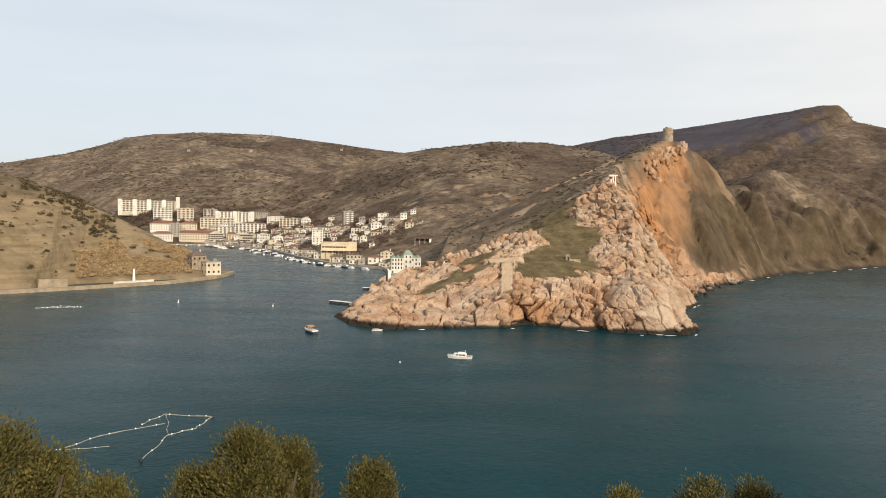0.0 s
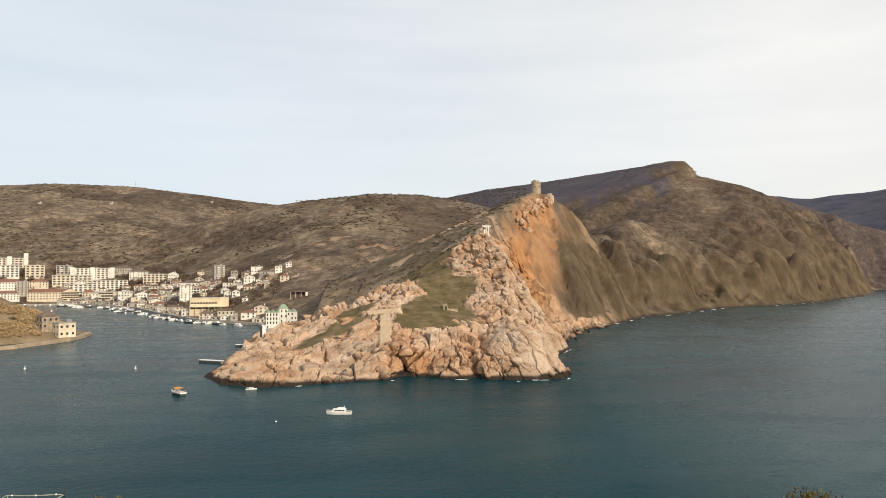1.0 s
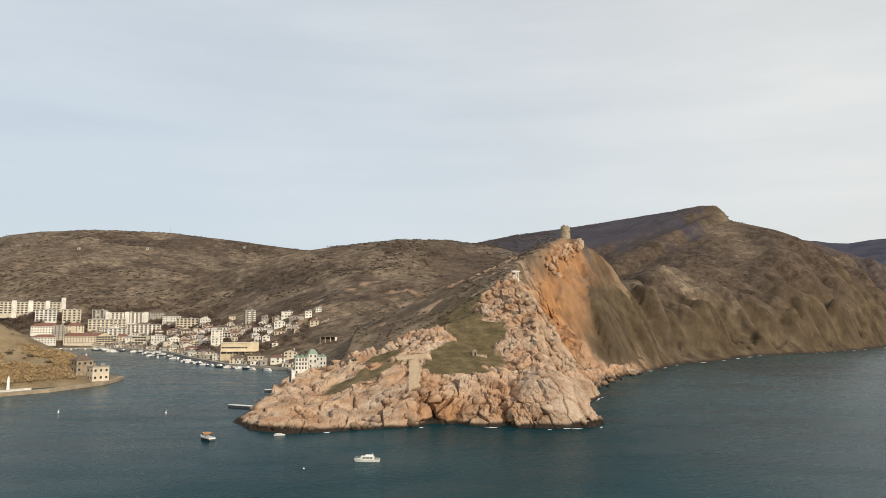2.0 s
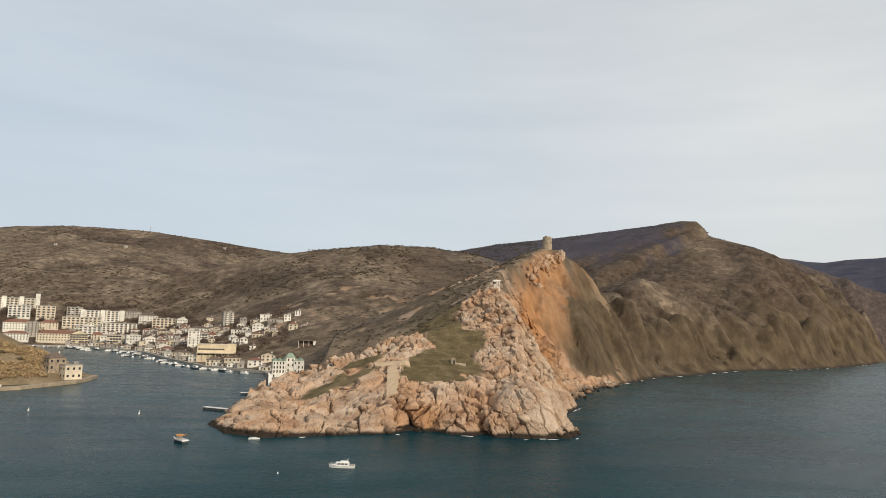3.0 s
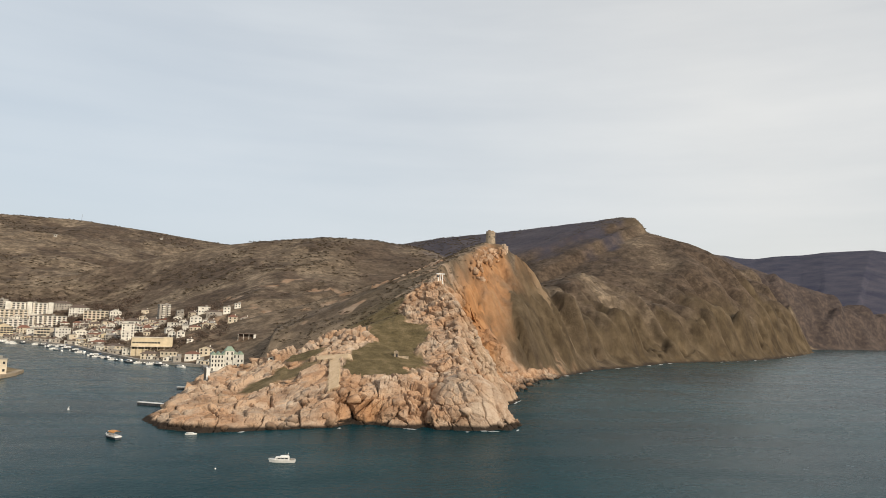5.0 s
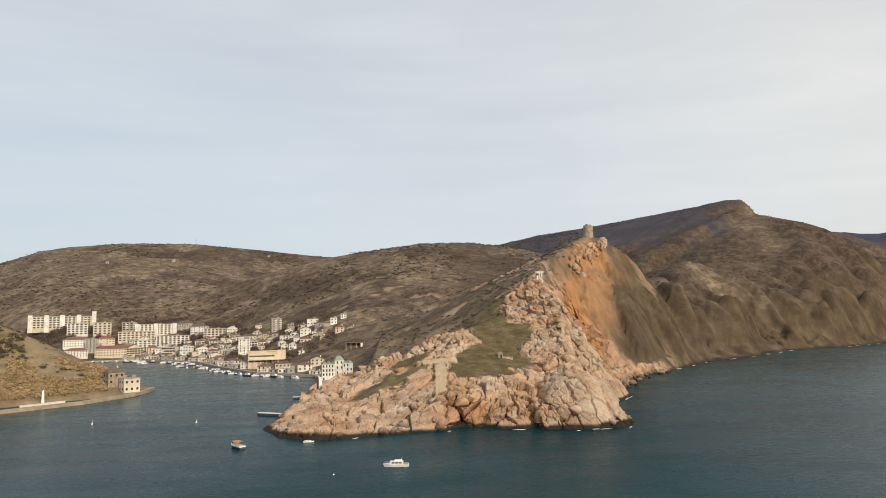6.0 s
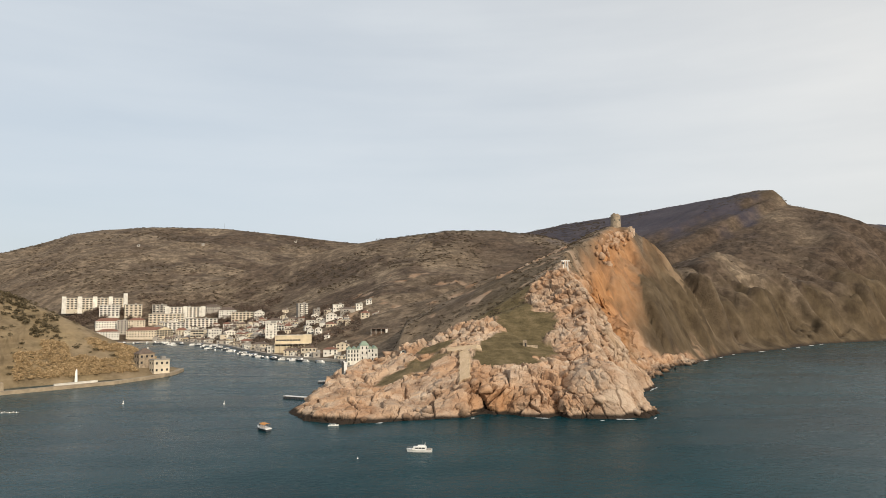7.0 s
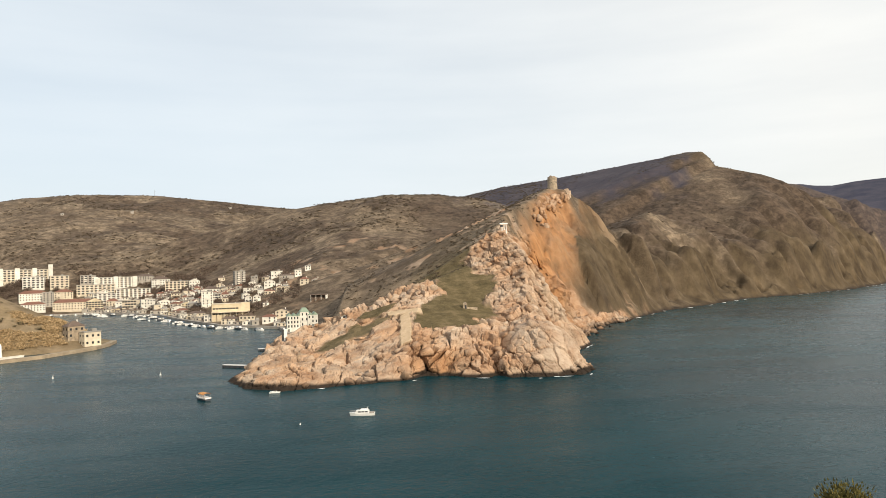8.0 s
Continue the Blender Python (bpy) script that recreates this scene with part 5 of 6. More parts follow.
def tour_boat(x, y, heading):
    root = empty("tour_boat", "small dark-hulled excursion boat with an orange canopy", "boat")
    root.matrix_basis = pose(x, y, 0.0, 0, 0, heading)
    bm = bmesh.new()
    hull_mesh(bm, 7.4, 2.6, 0.95)
    hull = part("hull", bm, HULL_DARK, root)
    bm = bmesh.new()
    hull_mesh(bm, 7.5, 2.68, 1.02, 0.05)
    for v in bm.verts:
        if v.co.z < 0.0:
            v.co = Vector((v.co.x, v.co.y * 1.27, 0.66))
    part("rail", bm, HULL_WHITE, hull, "white gunwale")
    bm = bmesh.new()
    cabin_mesh(bm, 0.4, 2.2, 0.95, 1.0, 2.3)
    cabin = part("wheelhouse", bm, HULL_WHITE, root)
    for sy in (-1, 1):
        window(cabin, 1.1, sy * 0.84, 1.75, 0.9, 0.5)
    bm = bmesh.new()
    for k in range(6):
        a0, a1 = math.pi * k / 6, math.pi * (k + 1) / 6
        v = [bm.verts.new((px, 1.25 * math.cos(a), 2.15 + 0.4 * math.sin(a))) for px in (-3.2, 0.5) for a in (a0, a1)]
        bm.faces.new((v[0], v[1], v[3], v[2]))
        w = [bm.verts.new((px, 1.2 * math.cos(a), 2.10 + 0.36 * math.sin(a))) for px in (-3.2, 0.5) for a in (a0, a1)]
        bm.faces.new((w[0], w[2], w[3], w[1]))
    part("canopy", bm, CANVAS_ORANGE, root, "orange canvas canopy")
    for px in (-3.0, -1.4, 0.2):
        for sy in (-1.15, 1.15):
            bm = bmesh.new()
            tube(bm, (px, sy, 0.9), (px, sy, 2.2), 0.04, sides=6)
            part("pole", bm, STEEL, root)
    return root


tour_boat(-54, 282, 128).scale = (1.2, 1.2, 1.15)


def launch(length, canvas, paint):
    """A moored motor launch, built once and copied along the quays."""
    root = empty("moored_boat", f"{'dark-hulled' if paint is HULL_DARK else 'white'} moored motor boat with a {'blue' if canvas is CANVAS_BLUE else 'white'} canopy at the quay", "boat", "boats moored along the quays")
    bm = bmesh.new()
    hull_mesh(bm, length, length * 0.3, length * 0.12)
    part("hull", bm, paint, root)
    bm = bmesh.new()
    cabin_mesh(bm, -length * 0.2, length * 0.25, length * 0.12, length * 0.125, length * 0.26)
    cabin = part("cabin", bm, HULL_WHITE, root)
    for sy in (-1, 1):
        window(cabin, 0, sy * length * 0.105, length * 0.2, length * 0.3, length * 0.05)
    bm = bmesh.new()
    box(bm, -length * 0.42, -length * 0.18, -length * 0.11, length * 0.11, length * 0.24, length * 0.26)
    part("canopy", bm, canvas, root)
    return root


kinds = [launch(7.0, CANVAS_BLUE, HULL_DARK), launch(9.0, HULL_WHITE, HULL_WHITE), launch(11.0, CANVAS_BLUE, HULL_DARK), launch(7.5, HULL_WHITE, HULL_WHITE)]
QUAY_LINE = [(-400, 945), (-375, 955), (-317, 970), (-213, 862), (-165, 752), (-113, 658), (-78, 625), (-54, 603)]
placed = 0
for (x0, y0), (x1, y1) in zip(QUAY_LINE[:-1], QUAY_LINE[1:]):
    run = math.hypot(x1 - x0, y1 - y0)
    nx, ny = (y1 - y0) / run, -(x1 - x0) / run
    if nx * x0 + ny * y0 > 0:
        nx, ny = -nx, -ny
    for k in range(int(run / 9.5)):
        s = (k + random.uniform(0.1, 0.9)) / int(run / 9.5)
        rank = random.choice((0, 0, 0, 1)) if y0 > 860 else 0
        out_by = 8 + 16 * rank + random.uniform(0, 4)
        p = (x0 + s * (x1 - x0) + nx * out_by, y0 + s * (y1 - y0) + ny * out_by)
        across = math.degrees(math.atan2(ny, nx)) + random.uniform(-14, 14) + random.choice((0, 0, 90))
        pick = kinds[placed % 4]
        if placed < 4:
            pick.matrix_basis = pose(*p, 0, 0, 0, across)
        else:
            copy_thing(pick, pose(*p, 0, 0, 0, across))
        placed += 1
for p, turn in (((-27, 288.5), 5), ((-180, 505), 60)):
    if p[0] > -100:
        dinghy = copy_thing(kinds[3], pose(*p, 0, 0, 0, turn))
        dinghy.name, dinghy.scale = "dinghy", (0.6, 0.6, 0.4)
        tagged(dinghy, "small white dinghy close to the headland rocks", "boat")


def marker(x, y, tall):
    root = empty("marker_buoy", "slim white marker buoy on the water", "buoy", "marker buoys of the channel")
    root.matrix_basis = pose(x, y, 0, 0, 0, 0)
    bm = bmesh.new()
    tube(bm, (0, 0, -0.8), (0, 0, 0.5), 0.5, 0.45, 10)
    part("float", bm, HULL_WHITE, root)
    bm = bmesh.new()
    tube(bm, (0, 0, 0.6), (0.2, 0, tall), 0.22, 0.10, 8)
    part("pillar", bm, HULL_WHITE, root)
    bm = bmesh.new()
    tube(bm, (0.2, 0, tall), (0.2, 0, tall + 0.4), 0.25, 0.25, 8)
    part("lantern", bm, STEEL, root)


marker(-140, 364, 1.5)
marker(-88, 357, 1.3)


def pier(p, q, width):
    root = empty("pier", "low concrete pier at the foot of the headland", "pier", "piers of the headland")
    bm = bmesh.new()
    a, b = Vector((*p, 0)), Vector((*q, 0))
    n = Vector((-(b - a).y, (b - a).x, 0)).normalized() * width / 2
    v = [bm.verts.new(c + Vector((0, 0, z))) for z in (1.25, 1.5) for c in (a + n, a - n, b - n, b + n)]
    for f in ((0, 3, 2, 1), (4, 5, 6, 7), (0, 1, 5, 4), (1, 2, 6, 5), (2, 3, 7, 6), (3, 0, 4, 7)):
        bm.faces.new([v[k] for k in f])
    part("deck", bm, HULL_WHITE, root)
    bm = bmesh.new()
    n2 = n * 0.92
    v = [bm.verts.new(c + Vector((0, 0, z))) for z in (-0.6, 1.246) for c in (a + n2, a - n2, b - n2, b + n2)]
    for f in ((0, 3, 2, 1), (4, 5, 6, 7), (0, 1, 5, 4), (1, 2, 6, 5), (2, 3, 7, 6), (3, 0, 4, 7)):
        bm.faces.new([v[k] for k in f])
    part("pier_wall", bm, HULL_DARK, root)
    count = max(2, int((b - a).length / 3))
    for k in range(count):
        c = a + (b - a) * ((k + 0.5) / count)
        for e in (-1.1, 1.1):
            bm = bmesh.new()
            tube(bm, c + n * e + Vector((0, 0, -3)), c + n * e + Vector((0, 0, 0.75)), 0.3)
            part("pile", bm, BLACK_PAINT, root)


pier((-61, 376), (-44, 366), 2.6)
pier((-51.5, 446), (-43, 445), 2.2)


def harbour_light(x, y):
    root = empty("harbour_light", "black and white harbour light on the shore rocks", "lighthouse")
    root.matrix_basis = pose(x, y, 0, 0, 0, 8)
    bm = bmesh.new()
    box(bm, -2.0, 2.0, -1.6, 1.6, -2, 1.4)
    part("base", bm, CONCRETE, root)
    for px, m, w in ((-1.1, BLACK_PAINT, 0.8), (0.15, HULL_WHITE, 1.6), (1.35, BLACK_PAINT, 0.7)):
        bm = bmesh.new()
        box(bm, px - w / 2 + 0.01, px + w / 2 - 0.01, -0.7, 0.7, 1.4, 7.4)
        part("panel", bm, m, root)
    bm = bmesh.new()
    tube(bm, (0.15, 0, 7.4), (0.15, 0, 8.3), 0.4, 0.3)
    part("lantern", bm, STEEL, root)


harbour_light(-41.5, 523)


# ---------------------------------------------------------------- mussel farm: floating lines with buoys
def float_line(points, thick):
    root = empty("float_line", "pale floating rope of the mussel farm on the water", "rope", "floating ropes of the mussel farm")
    bm = bmesh.new()
    pts = []
    for (x0, y0), (x1, y1) in zip(points[:-1], points[1:]):
        for s in np.linspace(0, 1, 8, endpoint=False):
            pts.append((x0 + s * (x1 - x0) + 0.25 * math.sin(9 * s + x0), y0 + s * (y1 - y0) + 0.25 * math.cos(7 * s + y0), 0.05))
    pts.append((*points[-1], 0.05))
    for p, q in zip(pts[:-1], pts[1:]):
        tube(bm, p, q, thick * random.uniform(0.6, 1.2), thick * random.uniform(0.6, 1.2), 6)
    part("rope", bm, ROPE, root)
    for k, p in enumerate(pts[::3]):
        bm = bmesh.new()
        bmesh.ops.create_icosphere(bm, subdivisions=1, radius=thick * 1.7)
        part("float", bm, HULL_WHITE, root).matrix_basis = pose(p[0], p[1], 0.1)


float_line([(-77, 137), (-73, 147), (-63, 156)], 0.13)
float_line([(-68, 155), (-66, 163), (-54, 162)], 0.13)
float_line([(-54, 162), (-55, 153), (-59, 148), (-58, 132)], 0.13)
float_line([(-65, 162), (-59, 148)], 0.07)
float_line([(-77, 137), (-68, 140)], 0.08)
float_line([(-197, 333), (-186, 338), (-178, 340), (-190, 342), (-197, 333)], 0.22)
for bx, by in ((-54, 162), (-58, 132)):
    mark = empty("pole_buoy", "dark pole buoy at the corner of the mussel farm", "buoy", "pole buoys of the mussel farm")
    mark.matrix_basis = pose(bx, by, 0)
    bm = bmesh.new()
    tube(bm, (0, 0, -0.6), (0, 0, 0.5), 0.35, 0.3)
    part("float", bm, BLACK_PAINT, mark)
    bm = bmesh.new()
    tube(bm, (0, 0, 0.5), (0.1, 0, 2.0), 0.07, 0.05, 6)
    part("pole", bm, BLACK_PAINT, mark)


# ---------------------------------------------------------------- ruins of the fortress
def keep_tower(x, y):
    root = empty("ruined_keep", "ruined round stone keep with a broken rim on the summit", "tower")
    base = ground_at(x, y)
    root.matrix_basis = pose(x, y, base - 1.0)
    bm = bmesh.new()
    n = 28
    rings = []
    for r, z in ((5.2, -3), (5.0, 0.5), (4.75, 6), (4.7, 12.6)):
        ring = []
        for k in range(n):
            a = 2 * math.pi * k / n
            top = z
            if z > 10:
                top = 12.4 + 0.9 * math.sin(a * 2 + 0.5) + 0.5 * math.sin(a * 7)
            ring.append(bm.verts.new((r * math.sin(a), r * math.cos(a), top)))
        rings.append(ring)
    inner = [bm.verts.new((v.co.x * 0.72, v.co.y * 0.72, v.co.z)) for v in rings[-1]]
    floor_ring = [bm.verts.new((v.co.x, v.co.y, 5.0)) for v in inner]
    for a, b in zip(rings[:-1], rings[1:]):
        for k in range(n):
            bm.faces.new((a[k], a[(k + 1) % n], b[(k + 1) % n], b[k]))
    for a, b in ((rings[-1], inner), (inner, floor_ring)):
        for k in range(n):
            bm.faces.new((a[k], a[(k + 1) % n], b[(k + 1) % n], b[k]))
    bm.faces.new(floor_ring)
    part("masonry", bm, STONE_WALL, root)
    for k in range(3):
        window(root, -2.5 + 2.6 * k, -4.3, 6.5 + (k % 2) * 2.5, 0.6, 1.4)


KEEP = polar(17.8, 699)
keep_tower(*KEEP)


PALE_STONE = painted("pale_stone", (0.47, 0.36, 0.27), 0.95, 0.4, 0.7)


def ruin_stub(x, y, w, h, label):
    root = empty("ruined_wall", label, "ruin", "ruined fortress walls")
    root.matrix_basis = pose(x, y, ground_at(x, y) - 0.8, 0, 0, random.uniform(-10, 10))
    n = max(3, int(w / 1.5))
    for k in range(n):
        bm = bmesh.new()
        hh = h * (0.75 + 0.3 * math.sin(k * 1.9)) * random.uniform(0.85, 1.1)
        half = random.uniform(0.75, 1.25)
        v = box(bm, -half, half, -random.uniform(0.7, 1.2), random.uniform(0.7, 1.1), -4, hh)
        for q in v[4:]:
            q.co += Vector((random.uniform(-0.4, 0.4), random.uniform(-0.4, 0.4), random.uniform(-0.9, 0.4)))
        part("stone_course", bm, PALE_STONE, root).matrix_basis = pose((k + 0.5) * w / n - w / 2, random.uniform(-0.9, 0.9), 0, random.uniform(-7, 7), random.uniform(-7, 7), random.uniform(-20, 20))


ruin_stub(*polar(19.0, 690), 6.0, 6.0, "stub of a ruined fortress wall beside the keep")


def summit_mark(x, y):
    root = empty("lookout_frame", "white timber frame beside rocks on the ridge", "frame")
    root.matrix_basis = pose(x, y, 75.0, 0, 0, 15)
    for px in (-1.6, 0.2, 1.8):
        bm = bmesh.new()
        tube(bm, (px, 0, -4), (px * 0.9, 0, 2.7), 0.28)
        part("post", bm, HULL_WHITE, root)
    bm = bmesh.new()
    box(bm, -3.2, 3.0, -0.5, 0.5, 2.6, 3.2)
    part("beam", bm, HULL_WHITE, root)
    bm = bmesh.new()
    box(bm, -2.6, -1.0, -0.6, 0.6, 0.6, 1.9)
    part("board", bm, BLACK_PAINT, root)


summit_mark(*polar(13.72, 470))


def bunker(x, y):
    root = empty("bunker", "small stone bunker with a dark doorway in the meadow", "bunker")
    root.matrix_basis = pose(x, y, ground_at(x, y) - 0.3, 0, 0, -12)
    bm = bmesh.new()
    prism(bm, [(-2.2, -2), (2.2, -2), (1.7, 4.0), (0.2, 5.0), (-1.8, 4.4)], -1.5, 2.5)
    part("wall", bm, STONE_WALL, root)
    bm = bmesh.new()
    box(bm, -0.1, 1.3, -1.7, -1.45, -1, 2.8)
    part("doorway", bm, BLACK_PAINT, root)
    bm = bmesh.new()
    box(bm, 2.0, 11.0, -0.6, 0.6, -3, 1.0)
    part("low_wall", bm, STONE_WALL, root)
    return root


bunker(67, 368).scale = (0.6, 0.6, 0.7)


# ---------------------------------------------------------------- plants
def leaf_material(name, dark, mid, light):
    m, n, l, b = shader(name, 0.75)
    geo_ = n.new("ShaderNodeNewGeometry")
    c = ramp_of(n, l, geo_.outputs["Random Per Island"], (0.0, dark), (0.55, mid), (1.0, light))
    patch = ramp_of(n, l, noise_tex(n, l, 1.4, 3, 0.6, place(n, l)), (0.35, (0.55, 0.55, 0.5)), (0.65, (1.15, 1.1, 1.0)))
    l.new(mixed(n, l, 1.0, c, patch, "MULTIPLY"), b.inputs["Base Color"])
    b.inputs["Specular IOR Level"].default_value = 0.2
    return m


NEEDLES = leaf_material("juniper_needles", (0.062, 0.058, 0.017), (0.105, 0.095, 0.028), (0.155, 0.132, 0.044))
SCRUB = leaf_material("scrub_twigs", (0.070, 0.058, 0.038), (0.115, 0.094, 0.060), (0.165, 0.135, 0.086))
HILL_SCRUB = leaf_material("hill_scrub_twigs", (0.052, 0.041, 0.031), (0.098, 0.077, 0.057), (0.15, 0.118, 0.087))
TOWN_TREES = leaf_material("bare_trees", (0.070, 0.052, 0.045), (0.130, 0.098, 0.084), (0.20, 0.152, 0.125))
BARK = painted("bark", (0.10, 0.075, 0.05), 0.95, 0.4, 6.0)


def juniper(az, d, rise, width, height, seed):
    """A dense juniper: forked trunk, limbs and thousands of short upright sprigs with an uneven outline."""
    rng = np.random.default_rng(seed)
    x, y, top = polar(az, d, rise)
    g = ground_at(x, y)
    root = empty("juniper", "dense olive-green juniper bush on the slope below the lookout", "bush", "junipers below the lookout")
    root.matrix_basis = pose(x, y, g - 0.1)
    h = top - g
    bm = bmesh.new()
    tube(bm, (0, 0, -0.5), (0.05, 0, h * 0.5), 0.11, 0.07)
    part("trunk", bm, BARK, root)
    tips = []
    for k in range(9):
        a = k * 2.4 + rng.uniform(-0.3, 0.3)
        tip = Vector((math.cos(a) * width * 0.32, math.sin(a) * width * 0.32, h * rng.uniform(0.55, 0.88)))
        bm = bmesh.new()
        tube(bm, (0.02, 0, h * rng.uniform(0.15, 0.4)), tip, 0.045, 0.012, 6)
        part("limb", bm, BARK, root)
        tips.append(tip)
    count = 380
    centers = []
    for _ in range(count):
        a, u = rng.uniform(0, 2 * math.pi), rng.uniform(0, 1) ** 0.6
        z = rng.uniform(0.12, 1.0)
        r = width / 2 * math.sqrt(max(0.02, 1 - max(0, (z - 0.35) / 0.66) ** 2)) * (0.8 + 0.28 * math.sin(3 * a + seed) * math.sin(5 * z + seed))
        centers.append((math.cos(a) * r * u, math.sin(a) * r * u, h * (z - 0.04 * rng.uniform(0, 1)) - height * 0.0))
    centers = np.array(centers)
    per = 95
    c = np.repeat(centers, per, axis=0)
    n = len(c)
    off = np.clip(rng.normal(0, 1, (n, 3)), -1.7, 1.7) * np.array([0.085, 0.085, 0.07])
    p = c + off
    aim = off / (np.linalg.norm(off, axis=1, keepdims=True) + 1e-6) * 0.7 + np.array([0, 0, 0.8]) + c * np.array([0.35, 0.35, 0]) / width
    aim /= np.linalg.norm(aim, axis=1, keepdims=True)
    side = np.cross(aim, rng.normal(0, 1, (n, 3)))
    side /= np.linalg.norm(side, axis=1, keepdims=True)
    length = rng.uniform(0.018, 0.042, (n, 1))
    wide = rng.uniform(0.006, 0.011, (n, 1))
    verts = np.stack([p - side * wide, p + side * wide, p + aim * length * 0.7 + side * wide * 0.8, p + aim * length], 1).reshape(-1, 3)
    faces = np.arange(n * 4).reshape(n, 4)
    ob = new("foliage", joined("foliage", verts, faces, NEEDLES))
    ob.parent = root
    tagged(ob, "short olive and yellow-green sprigs", kind="stuff")
    return root


juniper(-15.7, 7.2, -0.296, 1.55, 2.0, 1)
juniper(-12.4, 7.8, -0.318, 1.0, 2.0, 2)
juniper(-19.5, 7.6, -0.345, 1.1, 2.0, 3)
juniper(-5.6, 7.4, -0.352, 1.05, 2.0, 4)
juniper(-33.2, 6.6, -0.258, 1.5, 2.2, 5)
juniper(-30.0, 7.0, -0.295, 1.1, 2.0, 6)
juniper(-26.3, 7.6, -0.345, 0.9, 2.0, 7)
juniper(21.6, 7.6, -0.348, 1.15, 2.0, 8)
juniper(25.0, 8.0, -0.340, 1.0, 2.0, 9)
juniper(15.5, 7.6, -0.380, 0.8, 2.0, 10)
juniper(38.2, 7.0, -0.280, 1.25, 2.0, 11)
juniper(43.5, 7.2, -0.29, 1.2, 2.0, 12)


def clumps(name, xs, ys, size, squat, material, label, category, seed, twigs=40, spray=0.20):
    """Many bare shrubs as loose tangles of small twig sprays, far off and past counting."""
    rng = np.random.default_rng(seed)
    z = land(xs, ys)[0]
    n = len(xs) * twigs
    way = rng.normal(0, 1, (n, 3))
    way /= np.linalg.norm(way, axis=1)[:, None]
    s = np.repeat(size, twigs)
    lobe = np.repeat(rng.normal(0, 0.45, (len(xs) * 2, 3)), twigs // 2, axis=0) * np.array([1, 1, 0.2])
    spot = (way * (rng.uniform(0.15, 1, n) ** 0.45)[:, None] * 0.85 + lobe) * s[:, None] * np.array([1, 1, squat])
    spot[:, 2] = np.abs(spot[:, 2]) + 0.12 * s
    centre = np.repeat(np.stack([xs, ys, z], 1), twigs, axis=0) + spot
    verts = (centre[:, None, :] + rng.normal(0, spray, (n, 3, 3)) * s[:, None, None] * np.array([1, 1, 0.8])).reshape(-1, 3)
    return tagged(new(name, joined(name, verts, np.arange(n * 3).reshape(-1, 3), material)), label, category, kind="stuff")


def scatter(n, az, d, seed, cover=0.0, size=60.0):
    rng = np.random.default_rng(seed)
    a = np.radians(rng.uniform(*az, n))
    r = rng.uniform(*d, n)
    x, y = r * np.sin(a), r * np.cos(a)
    z, rock, ochre, meadow, trail, coast = land(x, y, False)
    ok = (z > 4) & (rock < 0.3) & (ochre < 0.3) & ((coast > 85) | (x < 190)) & (fbm(x, y, size, 4, seed) + rng.uniform(-0.25, 0.25, n) > cover)
    return x[ok], y[ok], rng


sx, sy, rng = scatter(15000, (-36, 17), (1040, 1990), 5, 0.0, 90)
clumps("scrub", sx, sy, rng.uniform(0.9, 3.4, len(sx)) ** 1.05, 0.35, HILL_SCRUB, "dark low scrub scattered over the hill behind the town", "scrub", 6)
sx, sy, rng = scatter(6500, (15, 41), (760, 1750), 15, 0.04, 80)
clumps("scrub", sx, sy, rng.uniform(0.8, 2.4, len(sx)), 0.35, HILL_SCRUB, "dark low scrub scattered over the coastal massif", "scrub", 16)
sx, sy, rng = scatter(4200, (-4, 18), (430, 1000), 25, 0.0, 60)
clumps("scrub", sx, sy, rng.uniform(0.7, 1.9, len(sx)), 0.45, HILL_SCRUB, "dark low scrub on the slope of the castle hill", "scrub", 26)
sx, sy, rng = scatter(520, (-36, -19), (470, 625), 35, 0.12, 50)
clumps("scrub", sx, sy, rng.uniform(0.6, 1.7, len(sx)), 0.85, SCRUB, "dark round shrubs on the dry western hill", "scrub", 36)
sx, sy, rng = scatter(900, (-37, -25.5), (556, 612), 45, 0.0, 30)
clumps("scrub", sx, sy, rng.uniform(0.9, 2.3, len(sx)), 0.9, SCRUB, "dark bushes along the top of the dry western hill", "scrub", 46, 60, 0.26)
sx, sy, rng = scatter(110, (-34, -21), (440, 560), 47, -9, 30)
clumps("scrub", sx, sy, rng.uniform(1.0, 2.1, len(sx)), 0.8, SCRUB, "single round bushes on the dry western hill", "scrub", 48, 70, 0.28)
BELTS = ((-520, -385, 1020, 1075, 480), (-372, -260, 1000, 1050, 340), (-262, -160, 905, 1005, 520), (-150, -60, 830, 960, 420), (-215, -120, 770, 900, 340), (-110, -40, 690, 850, 240),
         (-300, -180, 1030, 1110, 280), (-200, -160, 800, 870, 160), (-420, -300, 1085, 1150, 260))
for k, (x0, x1, y0, y1, n) in enumerate(BELTS):
    rng = np.random.default_rng(200 + k)
    tx, ty = rng.uniform(x0, x1, n), rng.uniform(y0, y1, n)
    ok = (fbm(tx, ty, 28, 3, 300 + k) + rng.uniform(-0.2, 0.2, n) > -0.1) & (land(tx, ty, False)[0] > 2.5)
    clumps("bare_trees", tx[ok], ty[ok], rng.uniform(2.2, 5.2, int(ok.sum())), 1.1, TOWN_TREES, "bare brown and dark trees between the houses", "trees", 400 + k, 80, 0.13)
rng = np.random.default_rng(260)
tx, ty = rng.uniform(-520, -415, 190), rng.uniform(1064, 1078, 190)
clumps("bare_trees", tx, ty, rng.uniform(4.2, 7.0, 190), 1.25, TOWN_TREES, "tall bare trees in front of the long apartment block", "trees", 261, 90, 0.12)
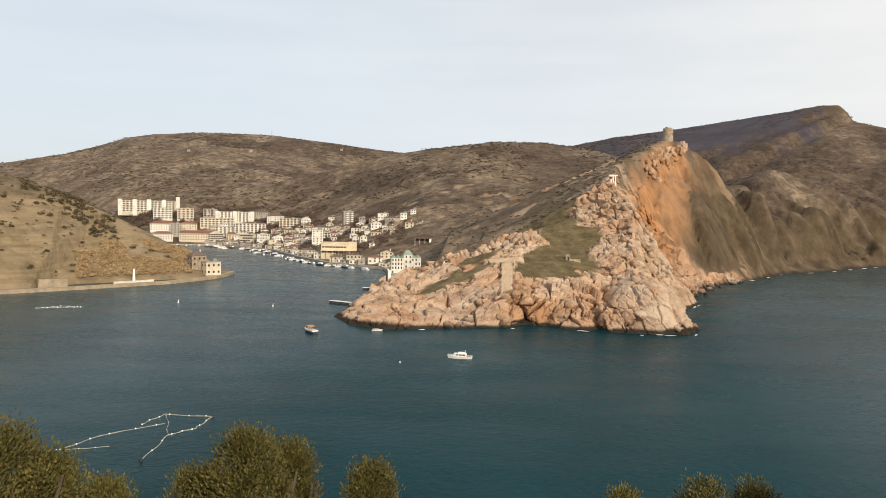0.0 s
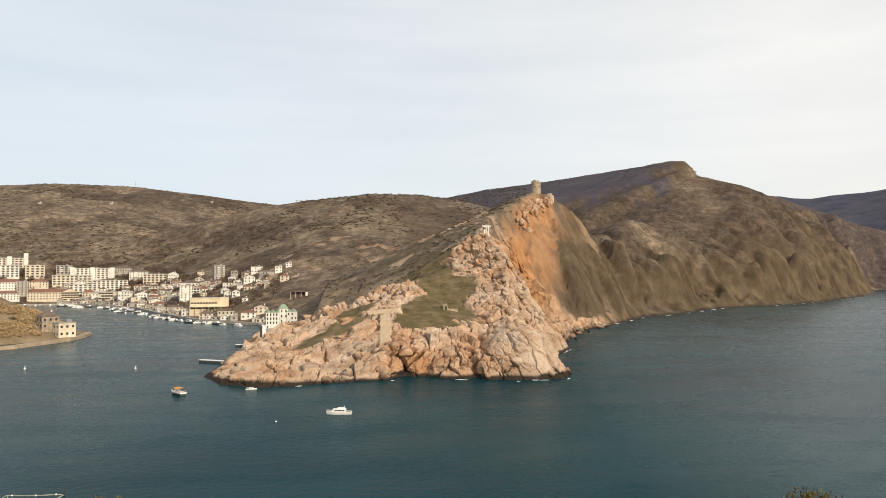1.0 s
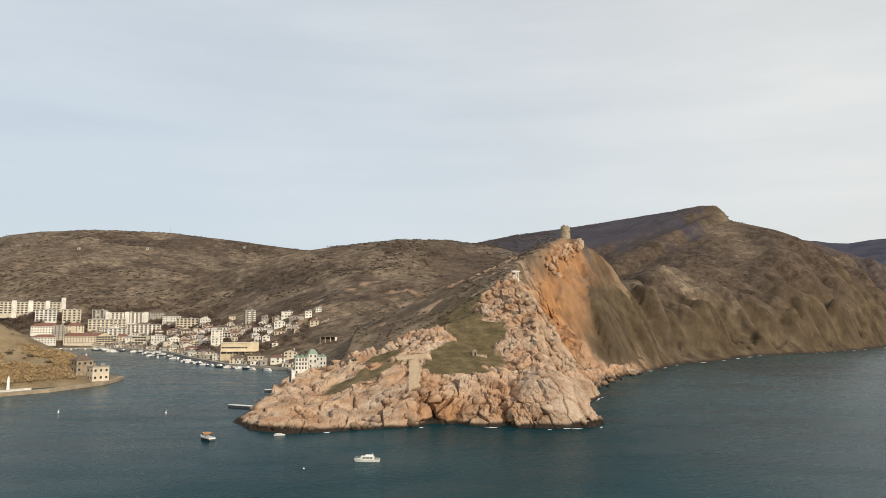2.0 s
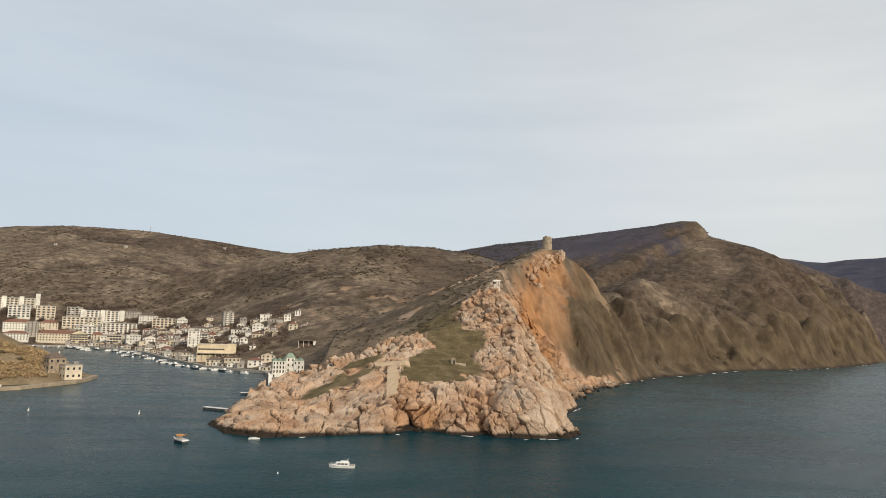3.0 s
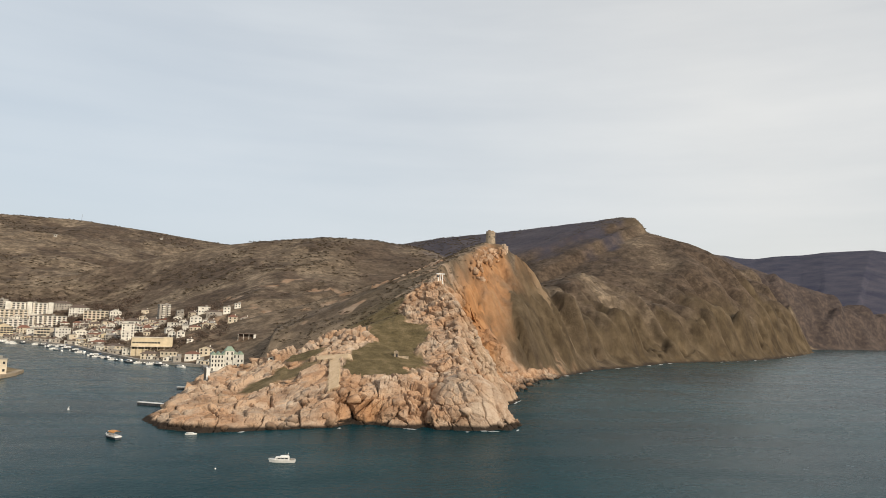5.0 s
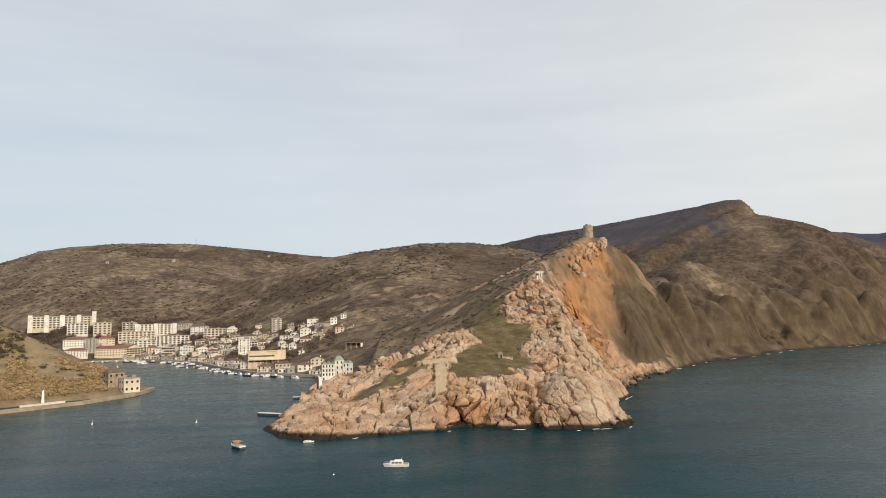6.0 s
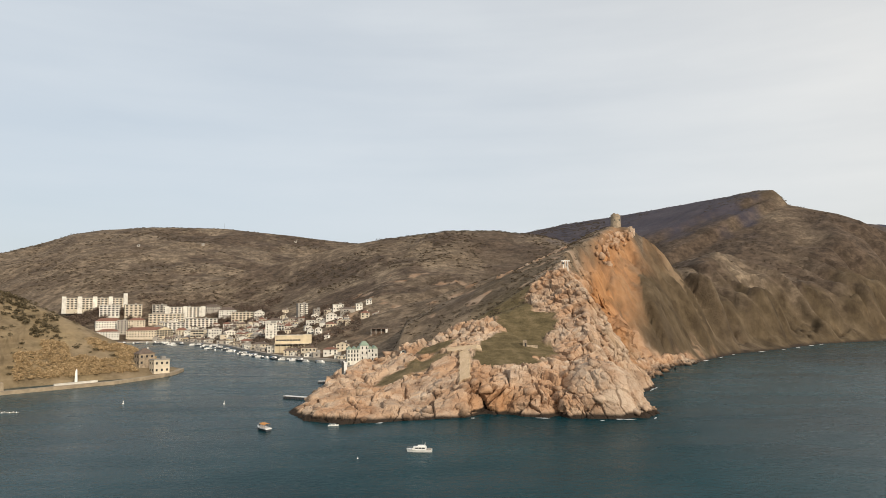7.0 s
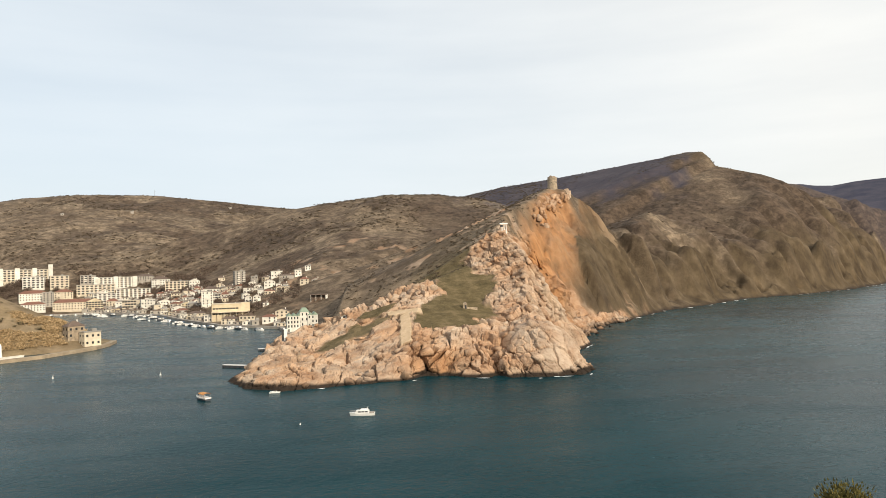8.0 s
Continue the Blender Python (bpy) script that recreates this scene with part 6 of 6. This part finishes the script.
sx, sy, rng = scatter(420, (-36, 36), (1330, 1930), 55, -9, 45)
ridge_d = np.minimum(polyline(sx, sy, LEFT_HILL)[0], np.minimum(polyline(sx, sy, MASSIF)[0], polyline(sx, sy, MID_HILL)[0]))
near = ridge_d < 25
clumps("scrub", sx[near], sy[near], rng.uniform(1.5, 3.0, int(near.sum())), 1.0, SCRUB, "small trees along the skyline of the hills", "trees", 56)

ORANGE_TREES = leaf_material("russet_trees", (0.32, 0.232, 0.135), (0.43, 0.318, 0.192), (0.52, 0.40, 0.255))
sx, sy, rng = scatter(9000, (-28, -17.6), (440, 575), 65, -0.6, 26)
foot = land(sx, sy, False)[0]
low = (foot < 21 + 10 * fbm(sx, sy, 20, 2, 3)) & (foot > 2.4) & (np.hypot(sx + 171, sy - 508) > 12) & (np.hypot(sx + 183, sy - 512) > 10) & (np.hypot(sx + 203, sy - 452) > 6)
clumps("russet_trees", sx[low], sy[low], rng.uniform(0.8, 2.3, int(low.sum())), 0.75, ORANGE_TREES, "russet bare trees at the foot of the western hill", "trees", 66, 60, 0.24)


def boulder(x, y, size, seed):
    """A pale fallen block: a faceted lump."""
    rng = random.Random(seed)
    root = empty("boulder", "pale angular limestone boulder on the castle headland", "boulder", "boulders on the castle headland")
    root.matrix_basis = pose(x, y, ground_at(x, y) + size * 0.25, rng.uniform(-20, 20), rng.uniform(-20, 20), rng.uniform(0, 360))
    bm = bmesh.new()
    bmesh.ops.create_icosphere(bm, subdivisions=2, radius=size)
    cuts = [Vector((rng.uniform(-1, 1), rng.uniform(-1, 1), rng.uniform(-1, 1))).normalized() for _ in range(7)]
    for v in bm.verts:
        for c in cuts:
            over = v.co.dot(c) - size * 0.44
            if over > 0:
                v.co -= c * over
        v.co.z *= 0.85
    part("block", bm, PALE_STONE, root)


for k, (ba, bd, bs) in enumerate(((2.6, 408, 2.2), (3.3, 407, 2.6), (3.9, 407, 2.0), (4.5, 406, 2.8), (5.2, 405, 2.2), (5.8, 404, 2.8), (7.7, 402, 2.4))):
    boulder(*polar(ba, bd), bs * 1.4, k)


def surf(coast, share, seed):
    """Broken white water where the swell meets the rocks: thin ragged patches of foam."""
    rng = np.random.default_rng(seed)
    verts, faces = [], []
    for (x0, y0), (x1, y1) in zip(coast[:-1], coast[1:]):
        run = math.hypot(x1 - x0, y1 - y0)
        for s in np.arange(0, run, 4.0):
            if rng.uniform() > share:
                continue
            t = s / run
            nx, ny = (y1 - y0) / run, -(x1 - x0) / run
            px, py = x0 + t * (x1 - x0) + nx * rng.uniform(2.0, 5.5), y0 + t * (y1 - y0) + ny * rng.uniform(2.0, 5.5)
            long, wide = rng.uniform(0.8, 3.4) * (2.4 if seed == 3 else 1), rng.uniform(0.35, 0.9) * (2.6 if seed == 3 else 1)
            ux, uy = (x1 - x0) / run, (y1 - y0) / run
            n = 12
            start = len(verts)
            verts.append((px, py, 0.16))
            for k in range(n):
                a = 2 * math.pi * k / n
                r = rng.uniform(0.5, 1.25)
                verts.append((px + ux * math.cos(a) * long * r + nx * math.sin(a) * wide * r, py + uy * math.cos(a) * long * r + ny * math.sin(a) * wide * r, 0.03))
            for k in range(n):
                faces.append((start, start + 1 + k, start + 1 + (k + 1) % n))
    return verts, faces


FOAM = painted("sea_foam", (0.8, 0.82, 0.82), 0.9, 0.15, 1.5)
for line, share, seed in ((HEAD_COAST[4:12], 0.05, 1), (HEAD_COAST[10:19], 0.42, 2), (MAIN_COAST[1:8], 0.11, 3)):
    fv, ff = surf(line, share, seed)
    tagged(new("surf", joined("surf", np.array(fv), np.array(ff), FOAM)), "broken white surf along the foot of the rocks", "foam", kind="stuff")


def radio_mast(x, y):
    root = empty("radio_mast", "thin grey radio mast on the skyline of the hill", "mast")
    root.matrix_basis = pose(x, y, ground_at(x, y))
    bm = bmesh.new()
    tube(bm, (0, 0, -2), (0, 0, 17), 0.5, 0.25, 6)
    part("pole", bm, STEEL, root)
    bm = bmesh.new()
    tube(bm, (0, 0, 12), (1.2, -0.4, 12), 0.5, 0.5, 8)
    part("antenna", bm, STEEL, root)


radio_mast(*polar(-14.04, 1888))


def shore_pillar(x, y):
    """The white pillar on a dark footing at the water's edge below the hotel."""
    root = empty("shore_pillar", "white square pillar with a dark left side on the shore rocks", "pillar")
    root.matrix_basis = pose(x, y, max(ground_at(x, y), 9.0), 0, 0, 6)
    bm = bmesh.new()
    box(bm, -2.0, 1.8, -1.4, 1.8, -4, 1.1)
    part("footing", bm, CONCRETE, root)
    # the pillar's dark left side, built as a black slab
    bm = bmesh.new()
    box(bm, -1.9, -0.7, -0.8, 1.2, 1.1, 7.6)
    part("fender", bm, BLACK_PAINT, root)
    bm = bmesh.new()
    box(bm, -0.7, 1.1, -0.9, 0.9, 1.1, 7.2)
    box(bm, -0.85, 1.25, -1.05, 1.05, 7.2, 7.6)
    part("pillar", bm, HULL_WHITE, root)


shore_pillar(-31.2, 401.8)
for hx, hy in ((-550, 1486), (-438, 1564), (-263, 1762)):
    building(hx, hy, 6, 2.6, "grey", "grey", "flat", name="hut", what="small grey hut on the open hillside")

ball = empty("mooring_buoy", "small white mooring buoy on the open water", "buoy")
ball.matrix_basis = pose(-13.5, 226.8, 0.1)
bm = bmesh.new()
bmesh.ops.create_uvsphere(bm, u_segments=14, v_segments=9, radius=0.28)
part("float", bm, HULL_WHITE, ball)
bm = bmesh.new()
tube(bm, (0, 0, 0.38), (0, 0, 0.6), 0.06, 0.06, 8)
part("ring_post", bm, STEEL, ball)
